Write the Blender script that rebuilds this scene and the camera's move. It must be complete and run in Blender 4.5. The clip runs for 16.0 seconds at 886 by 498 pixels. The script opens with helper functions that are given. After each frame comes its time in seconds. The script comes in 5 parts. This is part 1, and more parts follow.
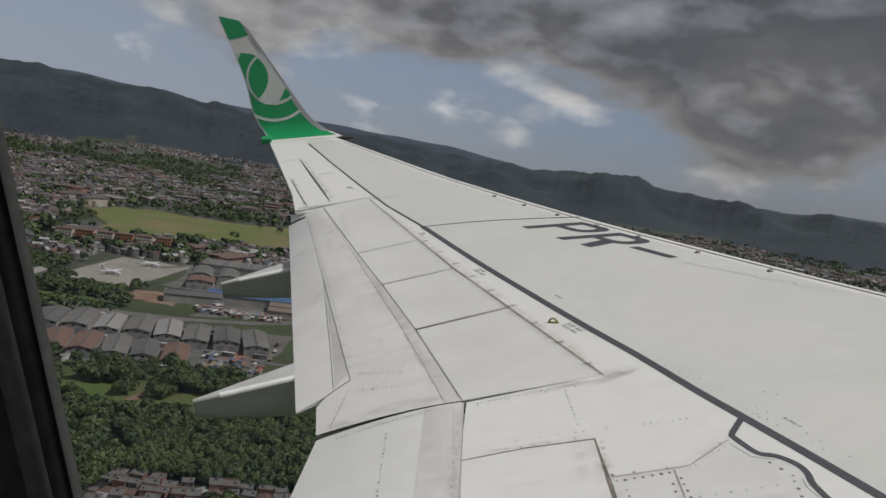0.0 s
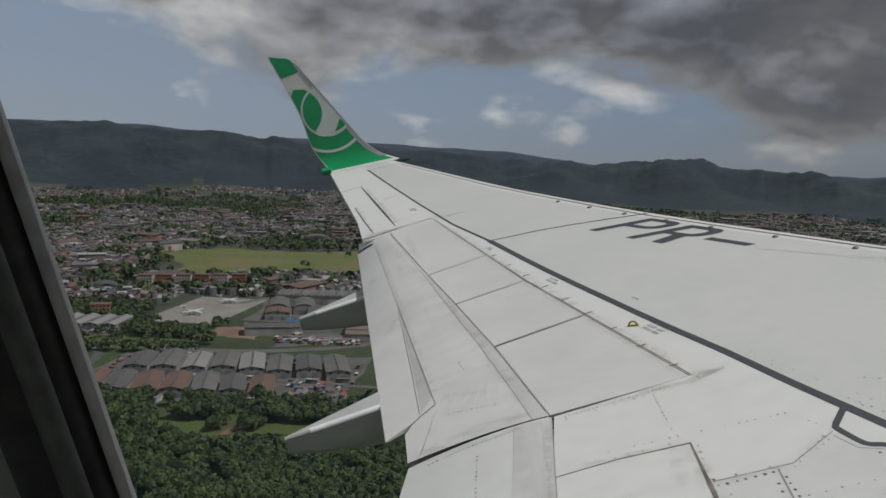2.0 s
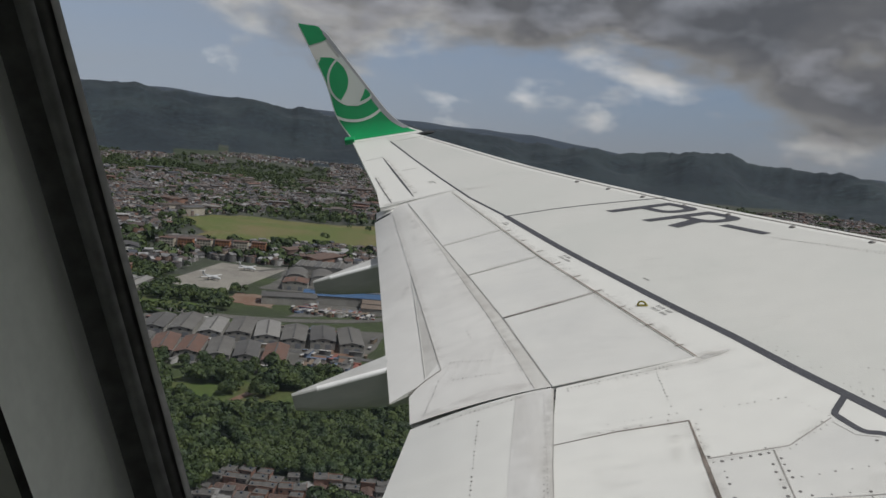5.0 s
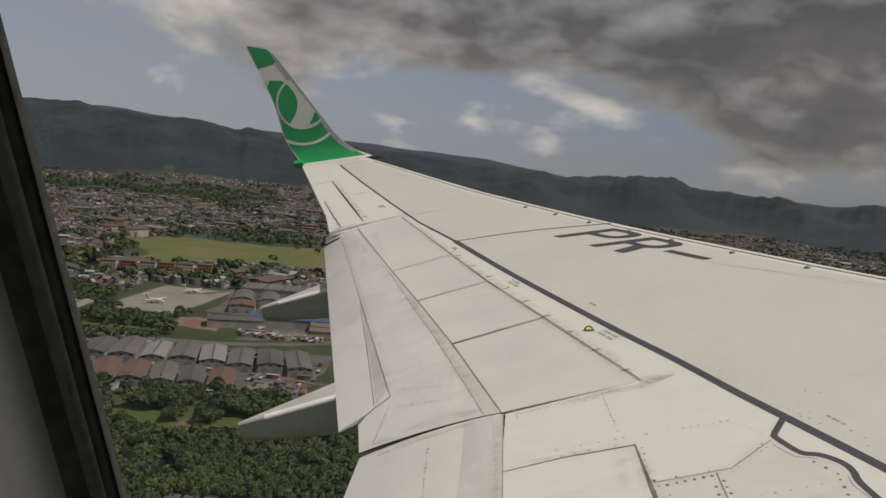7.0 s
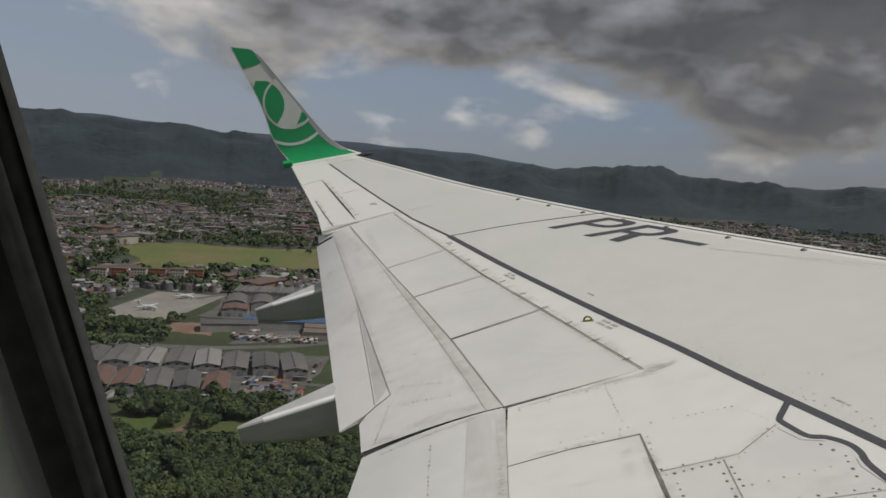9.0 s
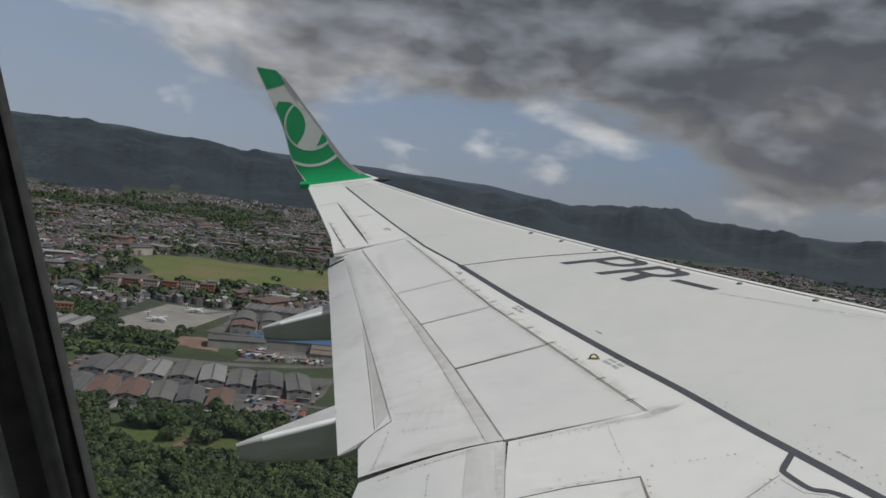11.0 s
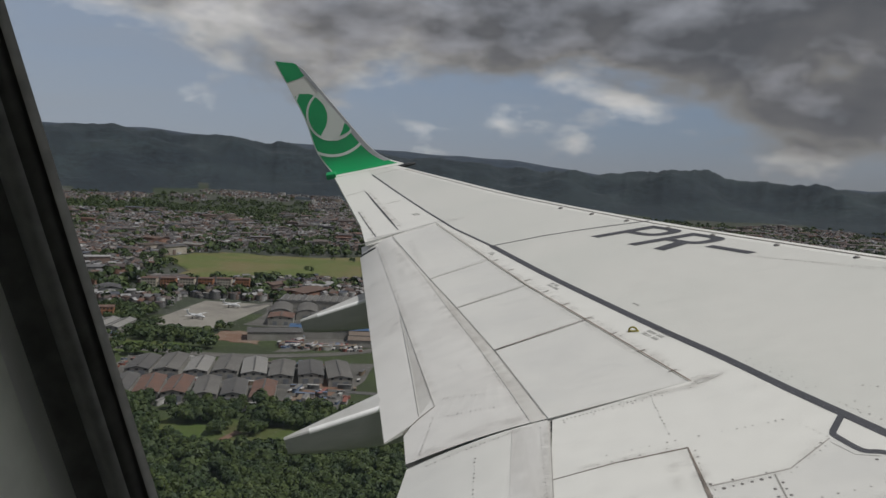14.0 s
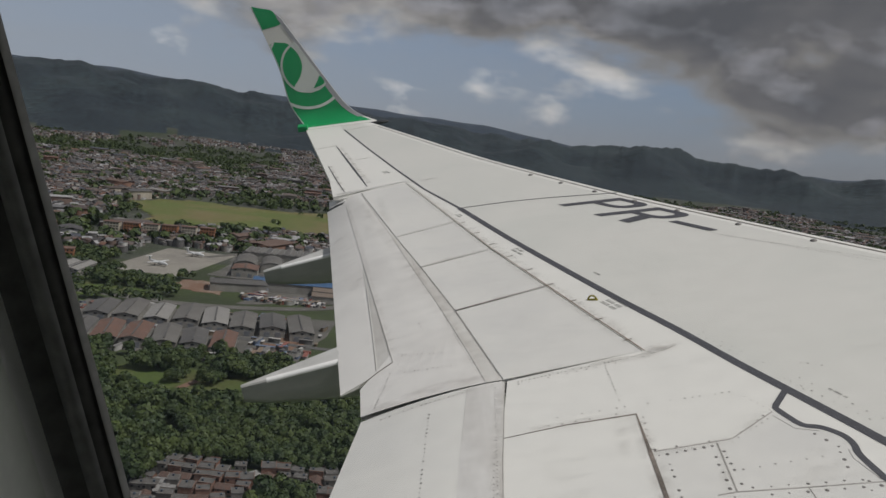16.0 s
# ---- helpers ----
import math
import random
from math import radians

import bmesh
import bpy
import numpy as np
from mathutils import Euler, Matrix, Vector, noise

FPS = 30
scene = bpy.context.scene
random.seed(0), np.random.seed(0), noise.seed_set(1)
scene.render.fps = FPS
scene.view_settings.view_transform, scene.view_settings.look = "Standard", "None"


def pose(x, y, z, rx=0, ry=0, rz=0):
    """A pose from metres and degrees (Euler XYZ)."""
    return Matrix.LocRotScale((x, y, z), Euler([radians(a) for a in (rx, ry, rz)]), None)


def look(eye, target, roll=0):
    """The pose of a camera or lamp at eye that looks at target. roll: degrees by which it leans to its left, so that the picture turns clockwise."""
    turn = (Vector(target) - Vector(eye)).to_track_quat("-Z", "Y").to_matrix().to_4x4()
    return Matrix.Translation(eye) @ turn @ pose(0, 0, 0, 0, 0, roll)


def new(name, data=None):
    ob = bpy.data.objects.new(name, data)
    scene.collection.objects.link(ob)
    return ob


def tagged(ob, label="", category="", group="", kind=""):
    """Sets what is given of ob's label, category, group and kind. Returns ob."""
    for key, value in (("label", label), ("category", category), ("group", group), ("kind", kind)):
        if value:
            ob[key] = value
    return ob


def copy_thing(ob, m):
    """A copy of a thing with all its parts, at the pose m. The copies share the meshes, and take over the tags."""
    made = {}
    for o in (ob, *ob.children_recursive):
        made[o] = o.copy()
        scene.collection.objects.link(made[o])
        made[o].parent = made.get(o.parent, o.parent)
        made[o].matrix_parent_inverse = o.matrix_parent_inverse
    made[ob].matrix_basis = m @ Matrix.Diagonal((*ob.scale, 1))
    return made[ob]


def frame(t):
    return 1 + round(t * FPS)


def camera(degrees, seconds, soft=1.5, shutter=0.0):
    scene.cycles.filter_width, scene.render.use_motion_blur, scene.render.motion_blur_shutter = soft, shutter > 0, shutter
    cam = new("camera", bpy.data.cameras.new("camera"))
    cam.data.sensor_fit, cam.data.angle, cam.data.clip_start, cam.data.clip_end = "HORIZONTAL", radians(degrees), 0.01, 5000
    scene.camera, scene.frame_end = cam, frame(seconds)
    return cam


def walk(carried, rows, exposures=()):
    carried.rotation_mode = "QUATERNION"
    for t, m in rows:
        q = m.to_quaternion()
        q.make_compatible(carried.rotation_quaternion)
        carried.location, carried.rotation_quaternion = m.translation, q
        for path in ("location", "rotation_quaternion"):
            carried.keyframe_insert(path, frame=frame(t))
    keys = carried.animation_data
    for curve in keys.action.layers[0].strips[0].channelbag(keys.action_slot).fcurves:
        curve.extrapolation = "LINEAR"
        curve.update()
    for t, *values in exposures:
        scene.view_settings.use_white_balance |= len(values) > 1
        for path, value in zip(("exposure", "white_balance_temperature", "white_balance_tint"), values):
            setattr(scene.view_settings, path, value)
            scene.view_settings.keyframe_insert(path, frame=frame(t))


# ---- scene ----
cam = camera(59.7, 16.0, soft=1.5)
ROWS = [
    (0, -0.0304, 0.0351, 129.9857, 84.546, -8.748, -3.968),
    (0.5, -0.0328, 0.0399, 130.0127, 84.584, -5.977, -2.472),
    (1, -0.0123, -0.0132, 130.0374, 84.774, -5.069, -2.211),
    (1.5, -0.0239, 0.0190, 130.0445, 85.144, -2.370, -0.864),
    (2, -0.0501, 0.0444, 130.0642, 84.835, -1.949, 0.433),
    (2.5, -0.0386, 0.0289, 130.0292, 83.206, -5.384, -0.247),
    (3, -0.0196, 0.0097, 129.9956, 84.967, -8.677, -2.247),
    (3.2, 0.0014, -0.0351, 130.0221, 84.911, -5.585, -0.496),
    (5.3, 0.0093, -0.0287, 129.9720, 83.140, -5.479, 2.576),
    (5.5, 0.0152, -0.0457, 129.9861, 83.407, -5.963, 2.423),
    (6, -0.0204, -0.0329, 130.0980, 84.894, -5.629, -1.630),
    (6.5, -0.0417, 0.0026, 130.0544, 85.775, -6.801, -2.385),
    (7, 0.0036, -0.0496, 130.0137, 85.212, -5.523, -1.517),
    (7.5, -0.0133, 0.0097, 130.0021, 84.271, -3.986, -2.735),
    (8, -0.0210, 0.0059, 129.9814, 86.085, -4.548, -3.033),
    (8.2, -0.0471, 0.0366, 130.0149, 84.701, -3.171, -2.404),
    (10.3, 0.0147, -0.0172, 129.9494, 85.698, -9.049, -2.397),
    (10.5, -0.0176, 0.0090, 129.9654, 82.295, -10.241, -2.158),
    (11, -0.0120, 0.0096, 129.9876, 87.069, -6.897, -1.180),
    (11.5, 0.0153, -0.0204, 130.0034, 90.547, -5.051, -1.383),
    (12, 0.0081, 0.0022, 130.0097, 87.136, -3.640, -1.494),
    (12.5, -0.0077, 0.0151, 130.0015, 85.828, -2.676, -2.620),
    (13, 0.0152, -0.0039, 130.0098, 85.442, -1.302, -1.125),
    (13.5, -0.0003, 0.0004, 130.0224, 84.265, -3.882, -1.315),
    (14, -0.0266, 0.0107, 130.0279, 85.377, -2.765, 0.793),
    (14.5, 0.0071, -0.0046, 129.9559, 84.474, -2.364, 1.640),
    (15, 0.0262, -0.0251, 129.9165, 82.596, -4.674, 2.562),
    (15.5, 0.0096, -0.0145, 129.9533, 81.984, -4.978, 1.045),
    (16, -0.0065, -0.0143, 130.0015, 82.765, -6.461, -1.211),
]
walk(cam, [(t, pose(x, y, z, rx, ry, rz)) for t, x, y, z, rx, ry, rz in ROWS],
     [(0, -0.18, 6350, 10), (1.5, -0.18, 6300, 9), (2.0, -0.31, 6200, 8), (2.5, -0.16, 6300, 8), (3.2, -0.24, 6350, 9), (5.5, -0.1, 6200, 9), (6.0, -0.27, 6050, 11), (6.5, 0.08, 6550, 9), (7.0, -0.21, 7000, 11), (7.5, -0.31, 6950, 11), (8.0, -0.28, 6650, 10), (10.5, -0.14, 6350, 9), (11.0, -0.15, 6150, 9), (12.5, -0.18, 6250, 9), (14.0, -0.19, 6350, 9), (16, -0.22, 6400, 10)])

# ---- sky and sun ----
SUN_EL, SUN_AZ = 58.0, 104.0   # degrees; azimuth from +y towards +x
world = bpy.data.worlds.new("overcast_sky")
scene.world = world
world.use_nodes = True
wn, wl = world.node_tree.nodes, world.node_tree.links
wn.clear()


def wnode(kind, **values):
    n = wn.new(kind)
    for key, value in values.items():
        n.inputs[int(key[1:]) if key[0] == "i" and key[1:].isdigit() else key].default_value = value
    return n


def wmath(op, a, b=None, clamp=False):
    n = wn.new("ShaderNodeMath")
    n.operation, n.use_clamp = op, clamp
    for i, v in enumerate((a, b)):
        if v is None:
            continue
        if isinstance(v, (int, float)):
            n.inputs[i].default_value = v
        else:
            wl.new(v, n.inputs[i])
    return n.outputs[0]


def wramp(fac, stops):
    n = wn.new("ShaderNodeValToRGB")
    wl.new(fac, n.inputs[0])
    while len(n.color_ramp.elements) < len(stops):
        n.color_ramp.elements.new(0.5)
    for e, (p, c) in zip(n.color_ramp.elements, stops):
        e.position, e.color = p, (*c, 1) if len(c) == 3 else c
    return n.outputs[0]


sky = wn.new("ShaderNodeTexSky")
sky.sky_type, sky.sun_disc = "NISHITA", False
sky.sun_elevation, sky.sun_rotation = radians(SUN_EL), radians(SUN_AZ)
sky.air_density, sky.dust_density, sky.ozone_density = 1.0, 3.0, 1.0
tex = wn.new("ShaderNodeTexCoord")
sep = wn.new("ShaderNodeSeparateXYZ")
wl.new(tex.outputs["Generated"], sep.inputs[0])
up = wmath("MAXIMUM", sep.outputs[2], 0.0)
comb = wn.new("ShaderNodeCombineXYZ")   # clouds lie wider than high
wl.new(sep.outputs[0], comb.inputs[0])
wl.new(sep.outputs[1], comb.inputs[1])
wl.new(wmath("MULTIPLY", sep.outputs[2], 2.1), comb.inputs[2])


def wshift(x, y, z):
    n = wn.new("ShaderNodeVectorMath")
    n.operation = "ADD"
    n.inputs[1].default_value = (x, y, z)
    wl.new(comb.outputs[0], n.inputs[0])
    return n.outputs[0]


def cloud_noise(vector, scale, detail, rough, distort=0.0):
    n = wnode("ShaderNodeTexNoise", Scale=scale, Detail=detail, Roughness=rough, Distortion=distort)
    wl.new(vector, n.inputs["Vector"])
    return n.outputs[0]


big = cloud_noise(wshift(1.7, 0.4, 0.3), 2.3, 2.0, 0.5)
fine = cloud_noise(comb.outputs[0], 5.2, 9.0, 0.53, 0.08)
above = cloud_noise(wshift(0.015, 0.0, 0.065), 5.2, 9.0, 0.53, 0.08)
cover = wmath("ADD", wmath("MULTIPLY", fine, 0.60), wmath("MULTIPLY", big, 0.40))
# more cloud higher up, and a little towards +x
cover = wmath("ADD", cover, wmath("MULTIPLY", wmath("SUBTRACT", up, 0.118), 1.5))
cover = wmath("ADD", cover, wmath("MULTIPLY", sep.outputs[0], 0.15))
mask = wramp(cover, [(0.465, (0, 0, 0)), (0.505, (0.5, 0.5, 0.5)), (0.56, (1, 1, 1))])
tone = wramp(cover, [(0.47, (0.36, 0.355, 0.355)), (0.535, (0.33, 0.316, 0.298)), (0.595, (0.205, 0.202, 0.21)), (0.67, (0.150, 0.153, 0.166)), (0.82, (0.128, 0.132, 0.146))])
# tops face the light
lump = cloud_noise(wshift(4.1, 1.3, 2.0), 4.5, 4.0, 0.5, 0.1)
lit = wmath("ADD", wmath("MULTIPLY", wmath("SUBTRACT", fine, above), 6.0), wmath("SUBTRACT", wmath("ADD", 1.08, wmath("MULTIPLY", wmath("SUBTRACT", lump, 0.46), 3.4)), wmath("MULTIPLY", sep.outputs[0], 1.25)))
veil = wramp(cloud_noise(wshift(2.2, 7.3, 1.0), 3.0, 6.0, 0.55, 0.3), [(0.38, (0.03, 0.03, 0.03)), (0.66, (0.36, 0.36, 0.36))])
hazy = wramp(up, [(0.0, (0.31, 0.325, 0.350)), (0.06, (0.225, 0.272, 0.355)), (0.14, (0.172, 0.236, 0.352)), (0.35, (0.15, 0.215, 0.35))])
bg_sky = wnode("ShaderNodeBackground", Strength=0.03)
bg_haze = wnode("ShaderNodeBackground", Strength=0.8)
bg_cloud = wnode("ShaderNodeBackground", Strength=1.0)
wl.new(sky.outputs[0], bg_sky.inputs[0])
wl.new(hazy, bg_haze.inputs[0])
wl.new(wmath("SUBTRACT", 0.86, wmath("MULTIPLY", sep.outputs[0], 0.5)), bg_haze.inputs[1])   # paler towards -x
wl.new(tone, bg_cloud.inputs[0])
wl.new(wmath("MINIMUM", wmath("MAXIMUM", lit, 0.72), 2.2), bg_cloud.inputs[1])
clear = wn.new("ShaderNodeAddShader")
wl.new(bg_sky.outputs[0], clear.inputs[0])
wl.new(bg_haze.outputs[0], clear.inputs[1])
both = wn.new("ShaderNodeMixShader")
wl.new(mask, both.inputs[0])
veiled = wn.new("ShaderNodeMixShader")
bg_veil = wnode("ShaderNodeBackground", Color=(0.33, 0.342, 0.36, 1), Strength=1.0)
wl.new(wmath("ADD", veil, wmath("MULTIPLY", wmath("MAXIMUM", wmath("MULTIPLY", sep.outputs[0], -1.0), 0.0), 0.9), clamp=True), veiled.inputs[0])
wl.new(clear.outputs[0], veiled.inputs[1])
wl.new(bg_veil.outputs[0], veiled.inputs[2])
wl.new(veiled.outputs[0], both.inputs[1])
wl.new(bg_cloud.outputs[0], both.inputs[2])
wout = wn.new("ShaderNodeOutputWorld")
wl.new(both.outputs[0], wout.inputs[0])

sun = new("sun", bpy.data.lights.new("sun", "SUN"))
sun.data.energy, sun.data.angle, sun.data.color = 3.3, radians(4), (1.0, 0.96, 0.9)
a, e = radians(SUN_AZ), radians(SUN_EL)
sun.matrix_world = look((0, 0, 300), (-300 * math.sin(a) * math.cos(e), -300 * math.cos(a) * math.cos(e), 300 - 300 * math.sin(e)))

# ---- materials ----


def material(name, base, rough=0.6, metal=0.0, vary=0.15, scale=4.0, fine_scale=40.0, bump=0.0, second=None, stretch=(1, 1, 1), island=None, coord="Object", amount=0.5):
    """A surface with two scales of variation. second: a colour mixed in by patches; island: colours picked per piece."""
    m = bpy.data.materials.new(name)
    m.use_nodes = True
    n, l = m.node_tree.nodes, m.node_tree.links
    b = n["Principled BSDF"]
    b.inputs["Roughness"].default_value, b.inputs["Metallic"].default_value = rough, metal
    tc, mp = n.new("ShaderNodeTexCoord"), n.new("ShaderNodeMapping")
    mp.inputs["Scale"].default_value = stretch
    l.new(tc.outputs[coord], mp.inputs[0])
    n1, n2 = n.new("ShaderNodeTexNoise"), n.new("ShaderNodeTexNoise")
    n1.inputs["Scale"].default_value, n1.inputs["Detail"].default_value = scale, 5
    n2.inputs["Scale"].default_value, n2.inputs["Detail"].default_value = fine_scale, 3
    l.new(mp.outputs[0], n1.inputs[0])
    l.new(mp.outputs[0], n2.inputs[0])
    if island:
        geo, ramp = n.new("ShaderNodeNewGeometry"), n.new("ShaderNodeValToRGB")
        ramp.color_ramp.interpolation = "CONSTANT"
        while len(ramp.color_ramp.elements) < len(island):
            ramp.color_ramp.elements.new(0.5)
        for i, (el, c) in enumerate(zip(ramp.color_ramp.elements, island)):
            el.position, el.color = i / len(island), (*c, 1)
        l.new(geo.outputs["Random Per Island"], ramp.inputs[0])
        colour = ramp.outputs[0]
    else:
        mix = n.new("ShaderNodeMix")
        mix.data_type = "RGBA"
        mix.inputs[6].default_value = (*base, 1)
        mix.inputs[7].default_value = (*(second or tuple(c * 0.8 for c in base)), 1)
        r = n.new("ShaderNodeMapRange")
        r.inputs[1].default_value, r.inputs[2].default_value, r.inputs[4].default_value = amount - 0.1, amount + 0.15, 1.0 if second else 0.6
        l.new(n1.outputs[0], r.inputs[0])
        l.new(r.outputs[0], mix.inputs[0])
        colour = mix.outputs[2]
    hsv = n.new("ShaderNodeHueSaturation")
    r2 = n.new("ShaderNodeMapRange")
    r2.inputs[1].default_value, r2.inputs[2].default_value = 0.25, 0.75
    r2.inputs[3].default_value, r2.inputs[4].default_value = 1 - vary, 1 + vary
    l.new(n2.outputs[0], r2.inputs[0])
    l.new(r2.outputs[0], hsv.inputs["Value"])
    l.new(colour, hsv.inputs["Color"])
    l.new(hsv.outputs[0], b.inputs["Base Color"])
    if bump:
        bp = n.new("ShaderNodeBump")
        bp.inputs["Strength"].default_value, bp.inputs["Distance"].default_value = 0.6, bump
        l.new(n2.outputs[0], bp.inputs["Height"])
        l.new(bp.outputs[0], b.inputs["Normal"])
    return m


WHITE = material("white_aircraft_paint", (0.735, 0.728, 0.692), 0.5, vary=0.04, scale=0.9, fine_scale=6.0, second=(0.715, 0.71, 0.68), stretch=(0.8, 1.2, 1), amount=0.53)
BOXGREY = material("pale_grey_wing_box", (0.645, 0.64, 0.605), 0.5, vary=0.03, scale=0.7, fine_scale=5.0, second=(0.60, 0.605, 0.57), stretch=(0.8, 1.2, 1), amount=0.53)
PANEL = material("grey_white_composite", (0.672, 0.665, 0.637), 0.5, vary=0.035, scale=1.4, fine_scale=9.0, second=(0.625, 0.62, 0.60), stretch=(0.8, 1.3, 1), amount=0.52)
FLAPW = material("weathered_flap_paint", (0.735, 0.722, 0.695), 0.5, vary=0.045, scale=1.1, fine_scale=7.0, second=(0.66, 0.645, 0.62), stretch=(0.8, 1.3, 1), amount=0.53)
STRIPE = material("dark_grey_paint", (0.075, 0.075, 0.085), 0.5, vary=0.12, scale=3, fine_scale=20)
SEAL = material("dirty_sealant", (0.125, 0.107, 0.092), 0.7, vary=0.3, scale=5, fine_scale=30, second=(0.27, 0.23, 0.20))
RUST = material("brown_hinge_grease", (0.20, 0.135, 0.10), 0.7, vary=0.3, scale=3, fine_scale=22, second=(0.38, 0.31, 0.26))
THIN = material("faint_panel_joint", (0.30, 0.29, 0.27), 0.7, vary=0.25, scale=6, fine_scale=30, second=(0.42, 0.40, 0.38))
BAY = material("shade_black_spoiler_bay", (0.035, 0.032, 0.03), 0.8, vary=0.2)
FRONTGREY = material("grey_flap_front", (0.67, 0.66, 0.64), 0.6, vary=0.05, scale=2.0, fine_scale=12, second=(0.60, 0.585, 0.56), stretch=(2, 0.5, 1))
COVE = material("cove_grey_and_slot_shade", (0.63, 0.62, 0.59), 0.6, vary=0.06, scale=2.5, fine_scale=14, second=(0.54, 0.52, 0.49), stretch=(1, 0.6, 1))
PALE_RIVET = material("painted_rivet_heads", (0.34, 0.33, 0.31), 0.5, vary=0.25)
STENCIL = material("worn_stencil_paint", (0.24, 0.235, 0.225), 0.6, vary=0.3, scale=20, fine_scale=90, second=(0.46, 0.45, 0.43))
RIVET = material("rivet_metal", (0.20, 0.19, 0.18), 0.5, metal=0.4, vary=0.2)
GREEN = material("green_livery_paint", (0.005, 0.33, 0.10), 0.4, vary=0.05, scale=2, fine_scale=12)
LIGHTGREEN = material("pale_green_livery_paint", (0.69, 0.725, 0.69), 0.45, vary=0.04, scale=2, fine_scale=12)
FAIRTOP = material("fairing_top_grey", (0.55, 0.55, 0.535), 0.45, vary=0.06, scale=2.0, fine_scale=12, second=(0.47, 0.465, 0.445))
FAIR = material("fairing_side_grey", (0.46, 0.455, 0.435), 0.4, vary=0.08, scale=2.0, fine_scale=14, second=(0.39, 0.385, 0.365), stretch=(0.4, 1, 2))
ALU = material("bare_aluminium", (0.48, 0.48, 0.49), 0.42, metal=0.6, vary=0.08, scale=3, fine_scale=25)
BLACK = material("black_rubber_gasket", (0.125, 0.122, 0.120), 0.5, vary=0.3, scale=30, fine_scale=160)
REVEAL = material("pale_cabin_plastic", (0.84, 0.87, 0.80), 0.5, vary=0.04, scale=20, fine_scale=200)
CABIN = material("cabin_wall_plastic", (0.82, 0.82, 0.79), 0.6, vary=0.05, scale=6, fine_scale=80)
RUBBER = material("dark_pod_plastic", (0.03, 0.03, 0.03), 0.5, vary=0.2)
RIDGE_GREY = material("grey_rubber_ridge", (0.30, 0.30, 0.305), 0.5, vary=0.25, scale=30, fine_scale=160)
LIP = material("pale_sealant", (0.45, 0.45, 0.43), 0.5, vary=0.2, scale=40, fine_scale=200)
# near-white for edges that catch the light: the glint is in the colour
GLINT = material("white_glint_strip", (0.90, 0.90, 0.89), 0.25, vary=0.05, scale=3, fine_scale=20)
YELLOW = material("yellow_paint_mark", (0.30, 0.26, 0.03), 0.6, vary=0.2)

# dusty acrylic: mostly clear, with a thin film that scatters daylight
PANE = bpy.data.materials.new("dusty_haze_blue_pane")
PANE.use_nodes = True
pn, pl = PANE.node_tree.nodes, PANE.node_tree.links
pn.clear()
clear_, film, coat, pmix = pn.new("ShaderNodeBsdfTransparent"), pn.new("ShaderNodeBsdfTranslucent"), pn.new("ShaderNodeTexNoise"), pn.new("ShaderNodeMixShader")
# the film's blue tint stands in for haze over the land
film.inputs[0].default_value = (0.70, 0.84, 1.0, 1)
coat.inputs["Scale"].default_value = 9.0
dust = pn.new("ShaderNodeMapRange")
dust.inputs[3].default_value, dust.inputs[4].default_value = 0.030, 0.050
pl.new(coat.outputs[0], dust.inputs[0])
pl.new(dust.outputs[0], pmix.inputs[0])
pl.new(clear_.outputs[0], pmix.inputs[1])
pl.new(film.outputs[0], pmix.inputs[2])
pl.new(pmix.outputs[0], pn.new("ShaderNodeOutputMaterial").inputs[0])


# grime: a brown film whose cover is given on the mesh and broken up by streaky noise
GRIME = bpy.data.materials.new("brown_grime_film")
GRIME.use_nodes = True
gn, gl = GRIME.node_tree.nodes, GRIME.node_tree.links
gb, gclear, gmix = gn["Principled BSDF"], gn.new("ShaderNodeBsdfTransparent"), gn.new("ShaderNodeMixShader")
gb.inputs["Base Color"].default_value, gb.inputs["Roughness"].default_value = (0.20, 0.155, 0.12, 1), 0.8
gcover, gtex, gmap, gnoise, grange, gmul = gn.new("ShaderNodeAttribute"), gn.new("ShaderNodeTexCoord"), gn.new("ShaderNodeMapping"), gn.new("ShaderNodeTexNoise"), gn.new("ShaderNodeMapRange"), gn.new("ShaderNodeMath")
gcover.attribute_name = "grime"
gmap.inputs["Scale"].default_value = (3.0, 9.0, 1.0)
gnoise.inputs["Scale"].default_value, gnoise.inputs["Detail"].default_value = 1.6, 6
grange.inputs[1].default_value, grange.inputs[2].default_value = 0.36, 0.68
gmul.operation = "MULTIPLY"
gl.new(gtex.outputs["Object"], gmap.inputs[0])
gl.new(gmap.outputs[0], gnoise.inputs[0])
gl.new(gnoise.outputs[0], grange.inputs[0])
gl.new(gcover.outputs["Fac"], gmul.inputs[0])
gl.new(grange.outputs[0], gmul.inputs[1])
gl.new(gmul.outputs[0], gmix.inputs[0])
gl.new(gclear.outputs[0], gmix.inputs[1])
gl.new(gb.outputs[0], gmix.inputs[2])
gl.new(gmix.outputs[0], gn["Material Output"].inputs[0])

# ---- frames of reference ----
# the wing stands in its own axes: x forward along the fuselage, y outboard, z off the wing's upper face
upv = Vector((0.255, 0.249, 1)).normalized()
ax = (Vector((1, 0, 0)) - upv * upv[0]).normalized()
ay = upv.cross(ax)
EYE = Vector((0, 1.55, 3.1364))
TURN = Matrix((ax, ay, upv)).to_4x4()
AIRCRAFT = Matrix.Translation((0, 0, 130)) @ TURN @ Matrix.Translation(-EYE)


